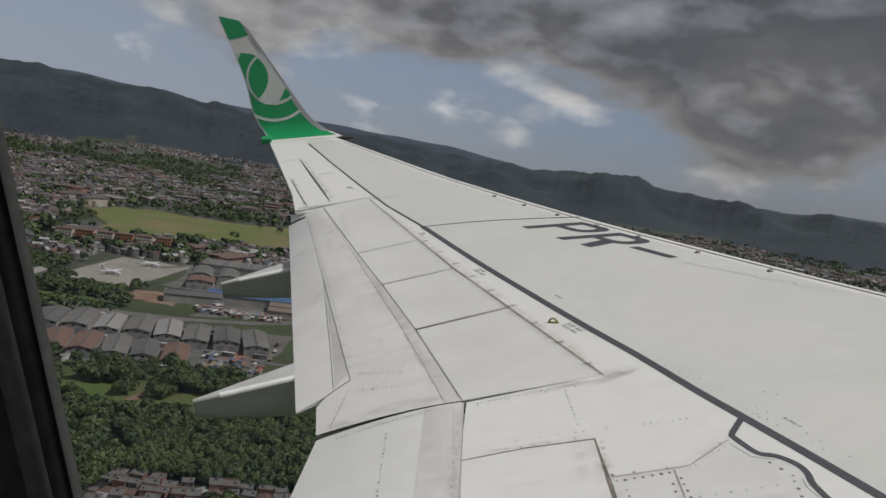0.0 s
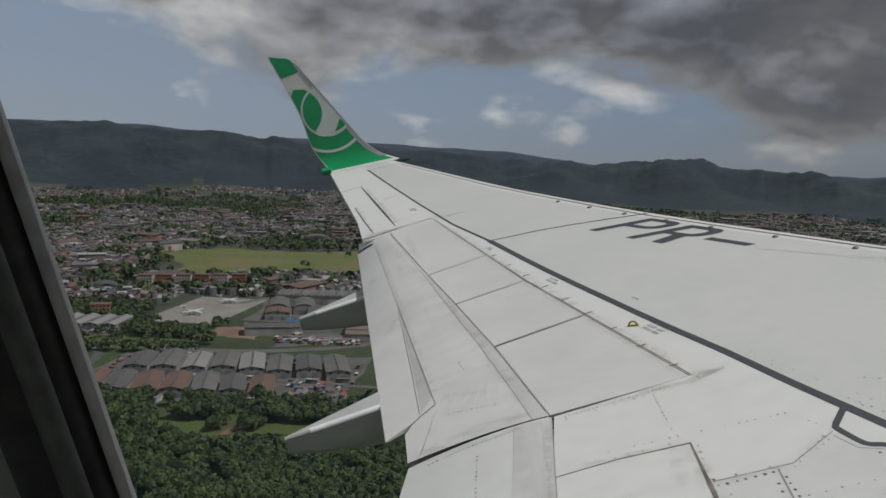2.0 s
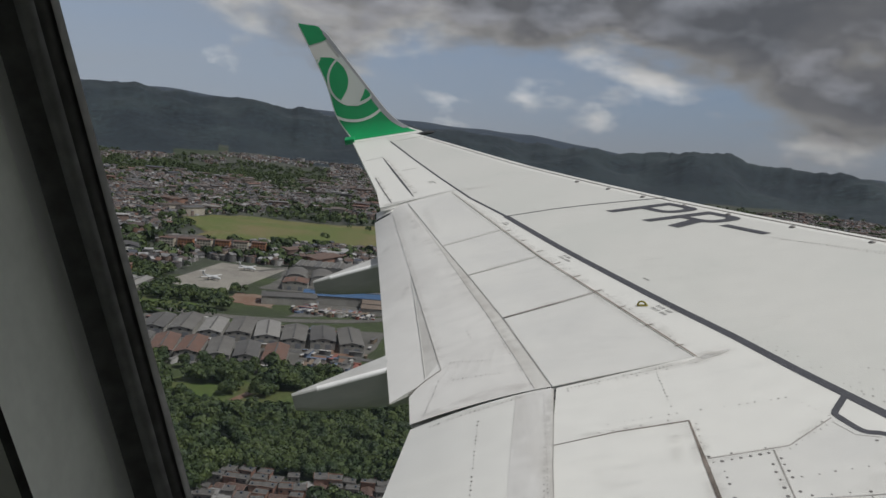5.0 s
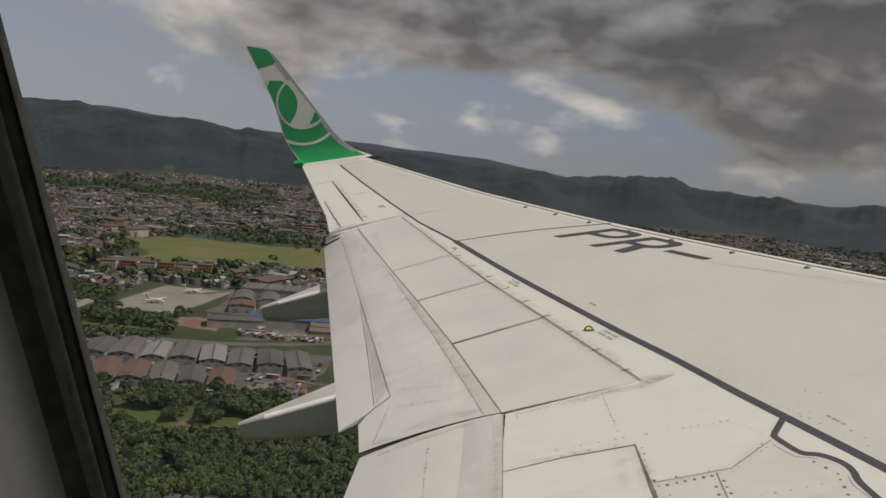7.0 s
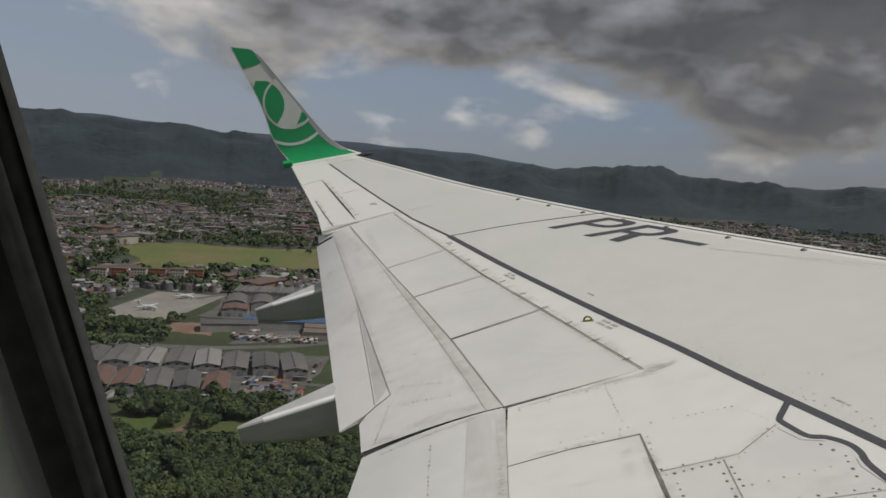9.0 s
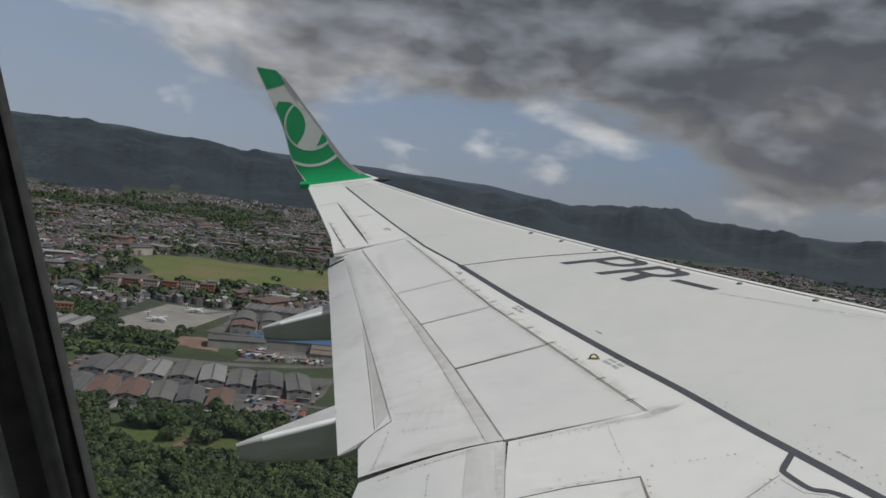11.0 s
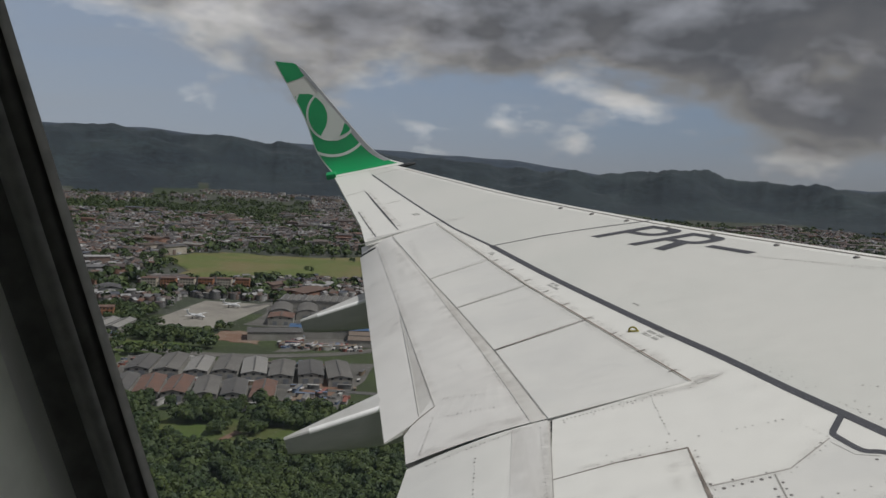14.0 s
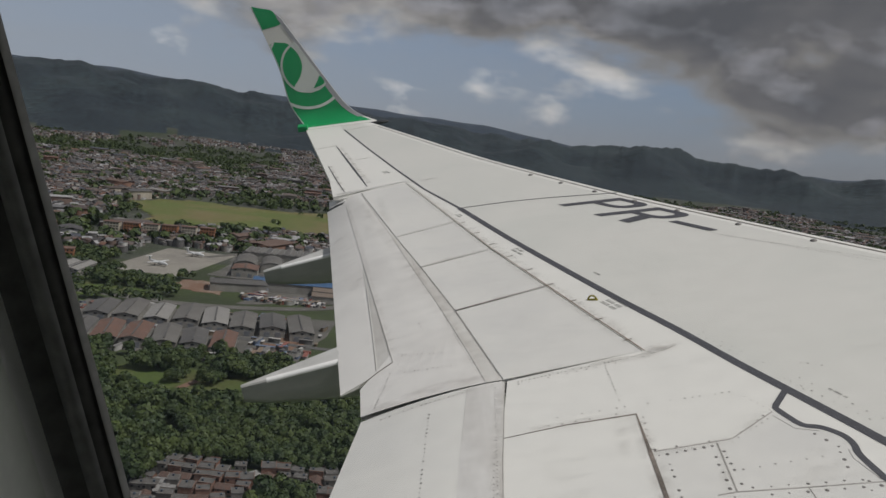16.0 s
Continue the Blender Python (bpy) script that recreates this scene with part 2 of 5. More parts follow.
def mesh_of(name, verts, faces, mats, index=None, smooth=False):
    me = bpy.data.meshes.new(name)
    me.from_pydata([tuple(v) for v in verts], [], faces)
    for m in mats if isinstance(mats, (list, tuple)) else [mats]:
        me.materials.append(m)
    if index is not None:
        me.polygons.foreach_set("material_index", index)
    if smooth:
        me.polygons.foreach_set("use_smooth", [True] * len(me.polygons))
    me.update()
    return me


def part(name, bm, mat, parent=None, label="", smooth=False):
    """Links a bmesh, or a ready mesh, as one object under its thing."""
    if isinstance(bm, bpy.types.Mesh):
        me = bm
    else:
        bmesh.ops.recalc_face_normals(bm, faces=bm.faces)
        me = bpy.data.meshes.new(name)
        bm.to_mesh(me)
        bm.free()
        for m in mat if isinstance(mat, (list, tuple)) else [mat]:
            me.materials.append(m)
        if smooth:
            me.polygons.foreach_set("use_smooth", [True] * len(me.polygons))
    ob = new(name, me)
    ob.parent = parent
    if label:
        tagged(ob, label)
    return ob


def thing(name, label, category, m=Matrix(), group="", kind=""):
    ob = new(name)
    ob.matrix_world = m
    return tagged(ob, label, category, group, kind)


def lerp(a, b, t):
    return a + (b - a) * t


def along(points, y, axis=1):
    """Value of x on a broken line of (x, y), at y; the line goes on straight past its ends."""
    pts = sorted(points, key=lambda p: p[axis])
    for a, b in zip(pts, pts[1:]):
        if y <= b[axis] or b is pts[-1]:
            return lerp(a[1 - axis], b[1 - axis], (y - a[axis]) / (b[axis] - a[axis]))


def grid_faces(bm, columns):
    rows = [[bm.verts.new(p) for p in c] for c in columns]
    for r, s in zip(rows, rows[1:]):
        for i in range(len(r) - 1):
            bm.faces.new((r[i], r[i + 1], s[i + 1], s[i]))
    return rows


def slab(bm, corners, thick):
    """A flat panel on four or more corners, with thickness downwards and a chamfered rim."""
    c = sum((Vector(p) for p in corners), Vector()) / len(corners)
    rim = [Vector(p) for p in corners]
    top = [p + (c - p).normalized() * 0.006 for p in rim]
    mid = [p - Vector((0, 0, 0.004)) for p in rim]
    bot = [p - Vector((0, 0, thick)) for p in rim]
    rings = [[bm.verts.new(p) for p in r] for r in (top, mid, bot)]
    bm.faces.new(rings[0])
    bm.faces.new(rings[2][::-1])
    n = len(corners)
    for r, s in zip(rings, rings[1:]):
        for i in range(n):
            bm.faces.new((r[i], s[i], s[(i + 1) % n], r[(i + 1) % n]))


def ribbon(bm, points, widths, z=0.003, surf=None, thick=0.002):
    """A painted or sealed line along points (x, y), raised a little over the surface."""
    pts = [Vector((p[0], p[1], 0)) for p in points]
    ws = widths if isinstance(widths, (list, tuple)) else [widths] * len(pts)
    left, right = [], []
    for i, p in enumerate(pts):
        d = (pts[min(i + 1, len(pts) - 1)] - pts[max(i - 1, 0)]).normalized()
        s = Vector((-d.y, d.x, 0)) * ws[i] / 2
        for lst, q in ((left, p + s), (right, p - s)):
            q.z = (surf(q.x, q.y) if surf else 0) + z
            lst.append(q)
    for i in range(len(pts) - 1):
        quad = (left[i], right[i], right[i + 1], left[i + 1])
        t = [bm.verts.new(q) for q in quad]
        b = [bm.verts.new(q - Vector((0, 0, thick))) for q in quad]
        bm.faces.new(t)
        for k in range(4):
            bm.faces.new((t[k], b[k], b[(k + 1) % 4], t[(k + 1) % 4]))


def smooth_line(points, n=6):
    """Points of a rounded line through the given ones."""
    p = [points[0], *points, points[-1]]
    out = []
    for i in range(1, len(p) - 2):
        for k in range(n):
            t = k / n
            out.append(tuple(0.5 * ((2 * b) + (c - a) * t + (2 * a - 5 * b + 4 * c - d) * t * t + (3 * b - a - 3 * c + d) * t ** 3)
                             for a, b, c, d in zip(p[i - 1], p[i], p[i + 1], p[i + 2])))
    return out + [points[-1]]


# ---- the wing ----
LE = [(-0.82, 16.60), (0.02, 14.9), (0.86, 13.2), (1.70, 11.74), (2.45, 10.5), (3.20, 9.40), (4.16, 8.04), (6.9, 4.4), (8.7, 2.0)]
TE = [(-2.36, 17.0), (-1.39, 12.26)]
HINGE = [(-0.374, 12.33), (0.228, 10.371), (0.550, 9.345), (0.959, 8.218), (1.471, 6.806)]
SPOIL = [(-1.016, 12.143), (-0.500, 10.11), (-0.228, 9.092), (0.064, 7.945), (0.348, 6.645)]
STRIPE_LINE = [(-1.554, 16.557), (-1.023, 14.762), (-0.533, 13.179), (-0.119, 11.91), (0.310, 10.87), (0.775, 9.60), (1.201, 8.537), (1.546, 7.707), (1.837, 7.05), (2.065, 6.48), (2.246, 6.063), (2.443, 5.61), (2.523, 5.42), (2.66, 5.09), (2.90, 4.50), (3.30, 3.52), (3.8, 2.3)]
FIXED = [(0.351, 6.665), (0.21, 5.67), (-0.22, 2.0)]

wing = thing("airliner_wing", "white airliner wing with lowered flaps and green winglet", "wing", AIRCRAFT)


def wing_column(y, aft):
    """Section of the wing at y: from the aft lower edge round the nose to the aft upper edge."""
    le = along(LE, y)
    chord = le - aft
    th = 0.05 + 0.085 * min(chord, 4.5)
    pts = [(aft, -0.06), (lerp(aft, le, 0.35), -th * 0.85), (lerp(aft, le, 0.7), -th * 0.95), (le - 0.12, -th * 0.62)]
    r = th * 0.28
    for k in range(9):
        q = radians(-100 + k * 22)
        pts.append((le - 0.05 + r * 0.6 * math.cos(q), -r - 0.004 + r * math.sin(q)))
    edge = max(aft + 0.05, min(le - 0.3, along(STRIPE_LINE, y)))
    pts += [(le - 0.10, -0.0035), (le - 0.22, 0.0), (lerp(le - 0.22, edge, 0.5), 0.0), (edge, 0.0), (1.471 if y == 6.81 else lerp(edge, aft, 0.5), 0.0), (aft, 0.0), (aft, -0.05)]
    if y == 6.81:   # edge beside the inner spoiler, with a gap that widens aft
        return [(x, y - max(0, 1.471 - max(x, 0.351)) * 0.147 - lerp(0.007, 0.022, min(1, max(0, 1.471 - x) / 1.12)) * (x < 1.471), z) for x, z in pts]
    if y == 12.385:   # slanted inner edge beside the flap
        return [(x, y + min(0, x + 0.351) * 0.27, z) for x, z in pts]
    return [(x, y, z) for x, z in pts]


bm = bmesh.new()
grid_faces(bm, [wing_column(y, along(FIXED, y)) for y in (1.9, 3.2, 4.4, 5.2, 6.0, 6.81)])
grid_faces(bm, [wing_column(y, along(HINGE, y)) for y in (6.8101, 7.4, 8.14, 9.0, 9.96, 10.9, 11.83, 12.385)])
grid_faces(bm, [wing_column(y, along(TE, y)) for y in (12.385, 13.0, 13.89, 15.0, 16.0, 16.63, 17.0)])
bm.faces.new([bm.verts.new((x, y + 0.003, z)) for x, y, z in wing_column(12.385, along(TE, 12.385))])
for f in bm.faces:   # the box forward of the stripe is a slightly darker grey
    c = f.calc_center_median()
    if c.z > -0.02 and along(STRIPE_LINE, c.y) < c.x < along(LE, c.y) - 0.2:
        f.material_index = 1
part("upper_skin", bm, [WHITE, BOXGREY], wing, "white painted wing skin with grime round joints")

# cavity floor below the spoilers, coloured near black for the shade in the gaps
bm = bmesh.new()
slab(bm, [(1.50, 6.76, -0.06), (0.36, 6.60, -0.06), (-0.97, 12.2, -0.06), (-0.36, 12.28, -0.06)], 0.05)
part("spoiler_bay", bm, BAY, wing)

for i in range(4):
    (hx0, hy0), (hx1, hy1) = HINGE[i], HINGE[i + 1]
    (sx0, sy0), (sx1, sy1) = SPOIL[i], SPOIL[i + 1]
    h0, h1, s0, s1 = Vector((hx0, hy0, 0)), Vector((hx1, hy1, 0)), Vector((sx0, sy0, 0)), Vector((sx1, sy1, 0))
    g = 0.006
    span, chord = (h1 - h0).normalized(), (s0 - h0).normalized()
    inner = 0.012 if i == 3 else g
    q = [h0 + span * g + chord * 0.009, h1 - span * g + chord * 0.009, s1 - span * inner, s0 + span * g]
    lift = 0.004 if i == 3 else 0.002
    q[2].z += lift
    q[3].z += lift * 0.4
    bm = bmesh.new()
    slab(bm, q, 0.035)
    part("spoiler", bm, PANEL, wing, "grey-white spoiler panel lying closed")
    if i < 3:
        bm = bmesh.new()
        ribbon(bm, [(hx1, hy1), (sx1, sy1)], [0.005 + 0.001 * i, 0.006 + 0.004 * i], 0.009)
        part("spoiler_joint", bm, SEAL if i == 2 else THIN, wing)


def flap_z(q):
    return -0.20 * max(q, 0) ** 1.6


# outboard flap, main and aft pieces
OUT_TE = [(-1.53, 12.08), (-0.98, 7.08)]
GAP = [(-1.262, 12.06), (-0.53, 7.30)]


def flap_point(y, x):
    f0, f1 = along(SPOIL, y), along(OUT_TE, y)
    return (x, y, flap_z((f0 - x) / (f0 - f1)) - 0.006)


flap = part("outboard_flap", mesh_of("outboard_flap_axis", [(0, 0, 0)], [], FLAPW), FLAPW, wing)
bm = bmesh.new()
cols = []
for k in range(15):
    y = lerp(12.16, 6.665, k / 14)
    aft = along(GAP, y) if y > 7.30 else lerp(-0.82, -0.785, (7.30 - y) / 0.66)
    if 7.30 >= y > 7.1:
        aft = lerp(-0.53, -0.82, (7.30 - y) / 0.2)
    fore = along(SPOIL, y) + 0.10
    col = [flap_point(y, lerp(fore, aft, j / 10)) for j in range(11)]
    x, yy, z = col[-1]
    cols.append(col + [(x + 0.004, yy, z - 0.03), (fore, y, -0.14)])
grid_faces(bm, cols)
part("main_flap", bm, FLAPW, flap, smooth=False)
bm = bmesh.new()
cols = []
for k in range(13):
    y0 = lerp(12.08, 7.30, k / 12)
    y1 = lerp(12.08, 7.08, k / 12)
    x0, x1 = along(GAP, y0) + 0.05, along(OUT_TE, y1)
    col = []
    for j in range(7):
        x, y = lerp(x0, x1, j / 6), lerp(y0, y1, j / 6)
        p = flap_point(y, x)
        col.append((p[0], p[1], p[2] - lerp(0.010 if y0 < 9.5 else 0.0015, 0.0, j / 6)))
    col += [(x1 + 0.002, y1, col[-1][2] - 0.012), (x0, y0, col[0][2] - 0.07)]
    cols.append(col + [col[0]])
rows_ = grid_faces(bm, cols)
for r in (rows_[0], rows_[-1]):
    bm.faces.new(r[:-1])
bmesh.ops.remove_doubles(bm, verts=bm.verts, dist=1e-5)
part("aft_flap", bm, FLAPW, flap)
# tab at the flap's outer end, with a dark slit beside it
bm = bmesh.new()
slab(bm, [(-1.25, 12.02, -0.062), (-1.25, 12.22, -0.058), (-1.525, 12.40, -0.160), (-1.50, 12.10, -0.165)], 0.02)
part("end_tab", bm, FLAPW, flap)
# the slit's shade is put in as a raised dark strip
bm = bmesh.new()
ribbon(bm, [(-1.275, 11.985), (-1.34, 12.02), (-1.42, 12.055), (-1.51, 12.10)], [0.012, 0.045, 0.055, 0.06], 0.012, surf=lambda x, y: flap_point(y, x)[2], thick=0.012)
part("end_slit", bm, RUBBER, flap)

# recessed slot that opens between main and aft flap towards the inner end
# its shade is put into the darker cove colour
bm = bmesh.new()
SLOT = [(10.4, 0.0), (9.8, 0.008), (9.0, 0.032), (8.0, 0.088), (7.30, 0.135)]
grid_faces(bm, [[(along(GAP, y) + 0.004, y, flap_point(y, along(GAP, y))[2] - 0.0012), (along(GAP, y) - w, y - w * 0.5, flap_point(y, along(GAP, y) - w)[2] - 0.0085)] for y, w in SLOT])
part("slot", bm, COVE, flap)
bm = bmesh.new()
ribbon(bm, [(along(GAP, y) - w, y - w * 0.5) for y, w in SLOT[1:]], [0.003, 0.005, 0.009, 0.010], -0.004, surf=lambda x, y: flap_point(y, x)[2])
part("slot_edge", bm, WHITE, flap)
bm = bmesh.new()
ribbon(bm, [(along(GAP, y) + 0.003, y) for y in (11.9, 10.6, 9.3, 8.6, 8.0, 7.32)], [0.001, 0.0015, 0.003, 0.004, 0.006, 0.007], 0.002, surf=lambda x, y: flap_point(y, x)[2])
part("slot_joint", bm, THIN, flap)
bm = bmesh.new()
ribbon(bm, [(-0.535, 7.315), (-0.66, 7.235), (-0.815, 7.10)], [0.008, 0.010, 0.012], 0.003, surf=lambda x, y: flap_point(y, x)[2])
ribbon(bm, [(along(GAP, y) - w - 0.006, y - w * 0.5) for y, w in SLOT[2:]], [0.001, 0.002, 0.004], -0.003, surf=lambda x, y: flap_point(y, x)[2])
part("notch_edge", bm, SEAL, flap)

# inboard flap
def inboard_surface(x, y):
    f = along(FIXED, y)
    a = lerp(-0.785, -1.75, (6.635 - y) / 4.685)
    return (flap_z((f - x) / (f - a)) + 0.005) if x < f and y < 6.64 else 0.0


bm = bmesh.new()
cols = []
for k in range(9):
    y = lerp(6.635, 1.95, k / 8)
    fore, aft = along(FIXED, y) - 0.012, lerp(-0.785, -1.75, (6.635 - y) / 4.685)
    col = [(lerp(fore, aft, j / 10), y, flap_z(j / 10) + 0.004) for j in range(11)]
    cols.append(col + [(aft, y, col[-1][2] - 0.015), (fore, y, -0.15)])
rws = grid_faces(bm, cols)
bm.faces.new(rws[0])
part("inboard_flap", bm, WHITE, wing)
bm = bmesh.new()
grid_faces(bm, [[(x, 6.655, (inboard_surface(x, 6.63) if x < 0.33 else 0) - d) for x in (0.335, 0.2, 0.0, -0.2, -0.4, -0.6, -0.77)] for d in (0.012, 0.012)][:1] + [[(x, 6.61, inboard_surface(x, 6.61) - 0.012) for x in (0.335, 0.2, 0.0, -0.2, -0.4, -0.6, -0.77)], [(x, 6.61, inboard_surface(x, 6.61) - 0.06) for x in (0.335, 0.2, 0.0, -0.2, -0.4, -0.6, -0.77)]])
part("flap_joint", bm, SEAL, wing)


# flap track fairings: canoe bodies under the flaps
def fairing(tip, length):
    """Wedge-shaped canoe: flat pale top that widens forward, steep grey sides, rounded keel."""
    d, s = Vector((0.972, 0.235, 0)), Vector((-0.235, 0.972, 0))
    body, lid = bmesh.new(), bmesh.new()
    cols, caps = [], []
    for k in range(11):
        t = k / 10
        c = Vector(tip) + d * (t * length)
        top = 0.085 * min(1, t * 2.3)
        keel = -0.165 - 0.20 * min(1, t * 2.2) ** 0.75 + max(0, t - 0.7) * 0.5
        half = 0.012 + 0.135 * min(1, t * 2.4) ** 0.9
        ring = [(-half, top - 0.014), (-half * 1.02, lerp(top, keel, 0.5)), (-half * 0.95, keel + 0.05), (-half * 0.6, keel), (half * 0.6, keel), (half * 0.95, keel + 0.05), (half * 1.02, lerp(top, keel, 0.5)), (half, top - 0.014)]
        cols.append([tuple(c + s * y + Vector((0, 0, z))) for y, z in ring])
        caps.append([tuple(c + s * y + Vector((0, 0, z))) for y, z in ((-half - 0.001, top - 0.016), (-half + 0.008, top), (0, top + 0.006), (half - 0.008, top), (half + 0.001, top - 0.016))])
    rws = grid_faces(body, cols)
    body.faces.new(rws[0])
    body.faces.new(rws[-1])
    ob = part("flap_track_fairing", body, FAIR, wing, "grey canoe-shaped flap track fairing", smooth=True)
    # glint along the near upper edge, laid on as a white strip
    rim = bmesh.new()
    grid_faces(rim, [[tuple(Vector(c[0]) - s * 0.004 - Vector((0, 0, 0.014))), tuple(Vector(c[0]) - s * 0.006 + Vector((0, 0, 0.004))), tuple(Vector(c[1]) + Vector((0, 0, 0.005))), tuple(Vector(c[1]) + s * 0.032 + Vector((0, 0, 0.004)))] for c in caps[1:]])
    part("glint_rim", rim, GLINT, ob, "white strip put in as the glint along the upper edge", smooth=True)
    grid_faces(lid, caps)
    part("top_face", lid, FAIRTOP, ob, "upper face, a little paler than the sides")


fairing((-1.93, 7.60, -0.285), 2.3)
fairing((-2.24, 10.58, -0.385), 2.2)


# winglet: blends up from the tip
def winglet_path(v):
    """(y, z) of the winglet's inner face, at v from 0, the tip of the wing, to 1, its top."""
    if v < 0.22:
        q = v / 0.22 * radians(78)
        return 17.0 + 0.42 * math.sin(q), 0.42 * (1 - math.cos(q)) * 1.0
    t = (v - 0.22) / 0.78
    y0, z0 = 17.0 + 0.42 * math.sin(radians(78)), 0.42 * (1 - math.cos(radians(78)))
    return lerp(y0, 17.92, t), lerp(z0, 2.435, t)


def winglet_te(z):
    bow = 0.14 * math.exp(-((z - 0.45) / 0.55) ** 2) * (1 - math.exp(-max(z, 0) / 0.12))
    return lerp(-2.36, -3.145, min(1, z / 2.435)) - bow


def winglet_le(z):
    straight = lerp(-1.36, -2.69, z / 2.33)
    return straight + 0.44 * math.exp(-z / 0.13)


def winglet_y(z):
    z0 = 0.42 * (1 - math.cos(radians(78)))
    if z < z0:
        return 17.0 + 0.42 * math.sin(math.acos(1 - max(z, 0) / 0.42))
    return lerp(17.0 + 0.42 * math.sin(radians(78)), 17.92, (z - z0) / (2.435 - z0))


winglet = part("winglet", mesh_of("winglet_axis", [(0, 0, 0)], [], WHITE), WHITE, wing)
NV = 28
bm = bmesh.new()
cols = []
for i in range(NV + 1):
    y, z = winglet_path(i / NV)
    t, l = winglet_te(z), winglet_le(z)
    if i == NV:
        l -= 0.05
    th = 0.035 + 0.05 * (1 - i / NV)
    drop = 0.13 * max(0, i / NV - 0.9) * 10   # the top slopes down forward
    ring = [(lerp(t, l, j / 8), y, z - drop * j / 8) for j in range(9)]
    nose = [(l + 0.012, y + th * 0.45, z - 0.01 - drop)]
    back = [(lerp(l - 0.02, t, j / 4), y + th * math.sin(radians(90 + j * 21)), z - th * 0.2 - drop * (1 - j / 4)) for j in range(5)]
    cols.append(ring + nose + back + [ring[0]])
rws = grid_faces(bm, cols)
bm.faces.new(rws[-1][:-1])
bmesh.ops.remove_doubles(bm, verts=bm.verts, dist=1e-5)
part("winglet_body", bm, WHITE, winglet, smooth=False)


def decal(bm, outline, off=0.004, cell=0.035):
    """A flat painted shape on the winglet, from an outline in (x, z), cut to the winglet's edges and laid on its face."""
    z0, z1 = min(p[1] for p in outline), max(p[1] for p in outline)
    n = max(2, int((z1 - z0) / cell))
    rows_ = []
    for i in range(n + 1):
        z = lerp(z0 + 1e-4, z1 - 1e-4, i / n)
        xs = []
        for (xa, za), (xb, zb) in zip(outline, outline[1:] + outline[:1]):
            if (za - z) * (zb - z) < 0:
                xs.append(lerp(xa, xb, (z - za) / (zb - za)))
        xs.sort()
        lim0, lim1 = winglet_te(z) + 0.02, winglet_le(z) - 0.05
        rows_.append((z, [(min(max(xs[k], lim0), lim1), max(min(xs[k + 1], lim1), lim0)) for k in range(0, len(xs) - 1, 2)]))
    for (za, sa), (zb, sb) in zip(rows_, rows_[1:]):
        for (a0, a1), (b0, b1) in zip(sa, sb):
            if a1 - a0 < 1e-4 and b1 - b0 < 1e-4:
                continue
            ya, yb = winglet_y(za) - off, winglet_y(zb) - off
            bump = off * 0.6
            bm.faces.new([bm.verts.new(p) for p in ((a0, ya, za + bump), (max(a1, a0), ya, za + bump), (max(b1, b0), yb, zb + bump), (b0, yb, zb + bump))])


def livery(name, shape, mat, off, label):
    bm = bmesh.new()
    decal(bm, shape, off)
    part(name, bm, mat, winglet, label)


CX, CZ = -2.205, 1.17


def arc_points(r, a0, a1, n=40):
    return [(CX + r * math.cos(radians(lerp(a0, a1, k / n))), CZ + r * math.sin(radians(lerp(a0, a1, k / n)))) for k in range(n + 1)]


livery("tip_band", [(-3.3, 1.93), (-3.0, 1.97), (-2.81, 1.995), (-2.6, 2.006), (-2.3, 2.008), (-2.3, 2.22), (-2.69, 2.30), (-3.145, 2.428), (-3.3, 2.43)], GREEN, 0.004, "green band at the winglet's top")
livery("lower_field", [(-3.3, 0.02), (-0.9, 0.02), (-0.9, 0.12), (-1.72, 0.86), (-2.2, 1.17), (-2.44, 1.58), (-2.55, 1.66), (-2.657, 1.695), (-2.77, 1.70), (-2.85, 1.67), (-3.3, 1.66)], GREEN, 0.004, "green lower field")
livery("ring_disc", arc_points(0.525, 0, 351), LIGHTGREEN, 0.008, "pale ring and disc of the emblem")
livery("leaf", arc_points(0.478, 122, 231, 24) + smooth_line([(-2.516, 0.80), (-2.36, 0.98), (-2.29, 1.19), (-2.33, 1.40), (-2.45, 1.575)], 6), GREEN, 0.012, "green leaf in the emblem")
livery("corner", [(-1.975, 0.96), (-2.04, 0.84), (-2.125, 0.725), (-2.0, 0.74), (-1.88, 0.81), (-1.75, 0.92)], GREEN, 0.012, "green corner in the emblem")
for name, r0, r1, a0, a1 in (("outer_arc", 0.785, 0.84, 190, 318), ("upper_arc", 0.765, 0.81, 139, 175)):
    bm = bmesh.new()
    inside = lambda p: winglet_te(p[1]) + 0.004 < p[0] < winglet_le(p[1]) - 0.06
    held = lambda p: (min(max(p[0], winglet_te(p[1]) + 0.004), winglet_le(p[1]) - 0.06), p[1])
    rim = [(held(p), held(q)) for p, q in zip(arc_points(r0, a0, a1), arc_points(r1, a0, a1)) if inside(p) or inside(q)]
    grid_faces(bm, [[(x, winglet_y(z) - 0.008, z + 0.004) for x, z in pair] for pair in rim])
    part(name, bm, LIGHTGREEN, winglet, "pale arc over green")
# grey leading edge
bm = bmesh.new()
cols = []
for i in range(3, NV + 1):
    y, z = winglet_path(i / NV)
    l = winglet_le(z) - (0.05 if i == NV else 0)
    z -= 0.13 * max(0, i / NV - 0.9) * 10
    w = lerp(0.13, 0.06, i / NV)
    cols.append([(l - w, y - 0.006, z + 0.004), (l + 0.004, y - 0.008, z), (l + 0.020, y + 0.03, z - 0.012)])
grid_faces(bm, cols)
part("leading_edge", bm, ALU, winglet, "dull metal leading edge")
bm = bmesh.new()
bmesh.ops.create_uvsphere(bm, u_segments=12, v_segments=8, radius=1)
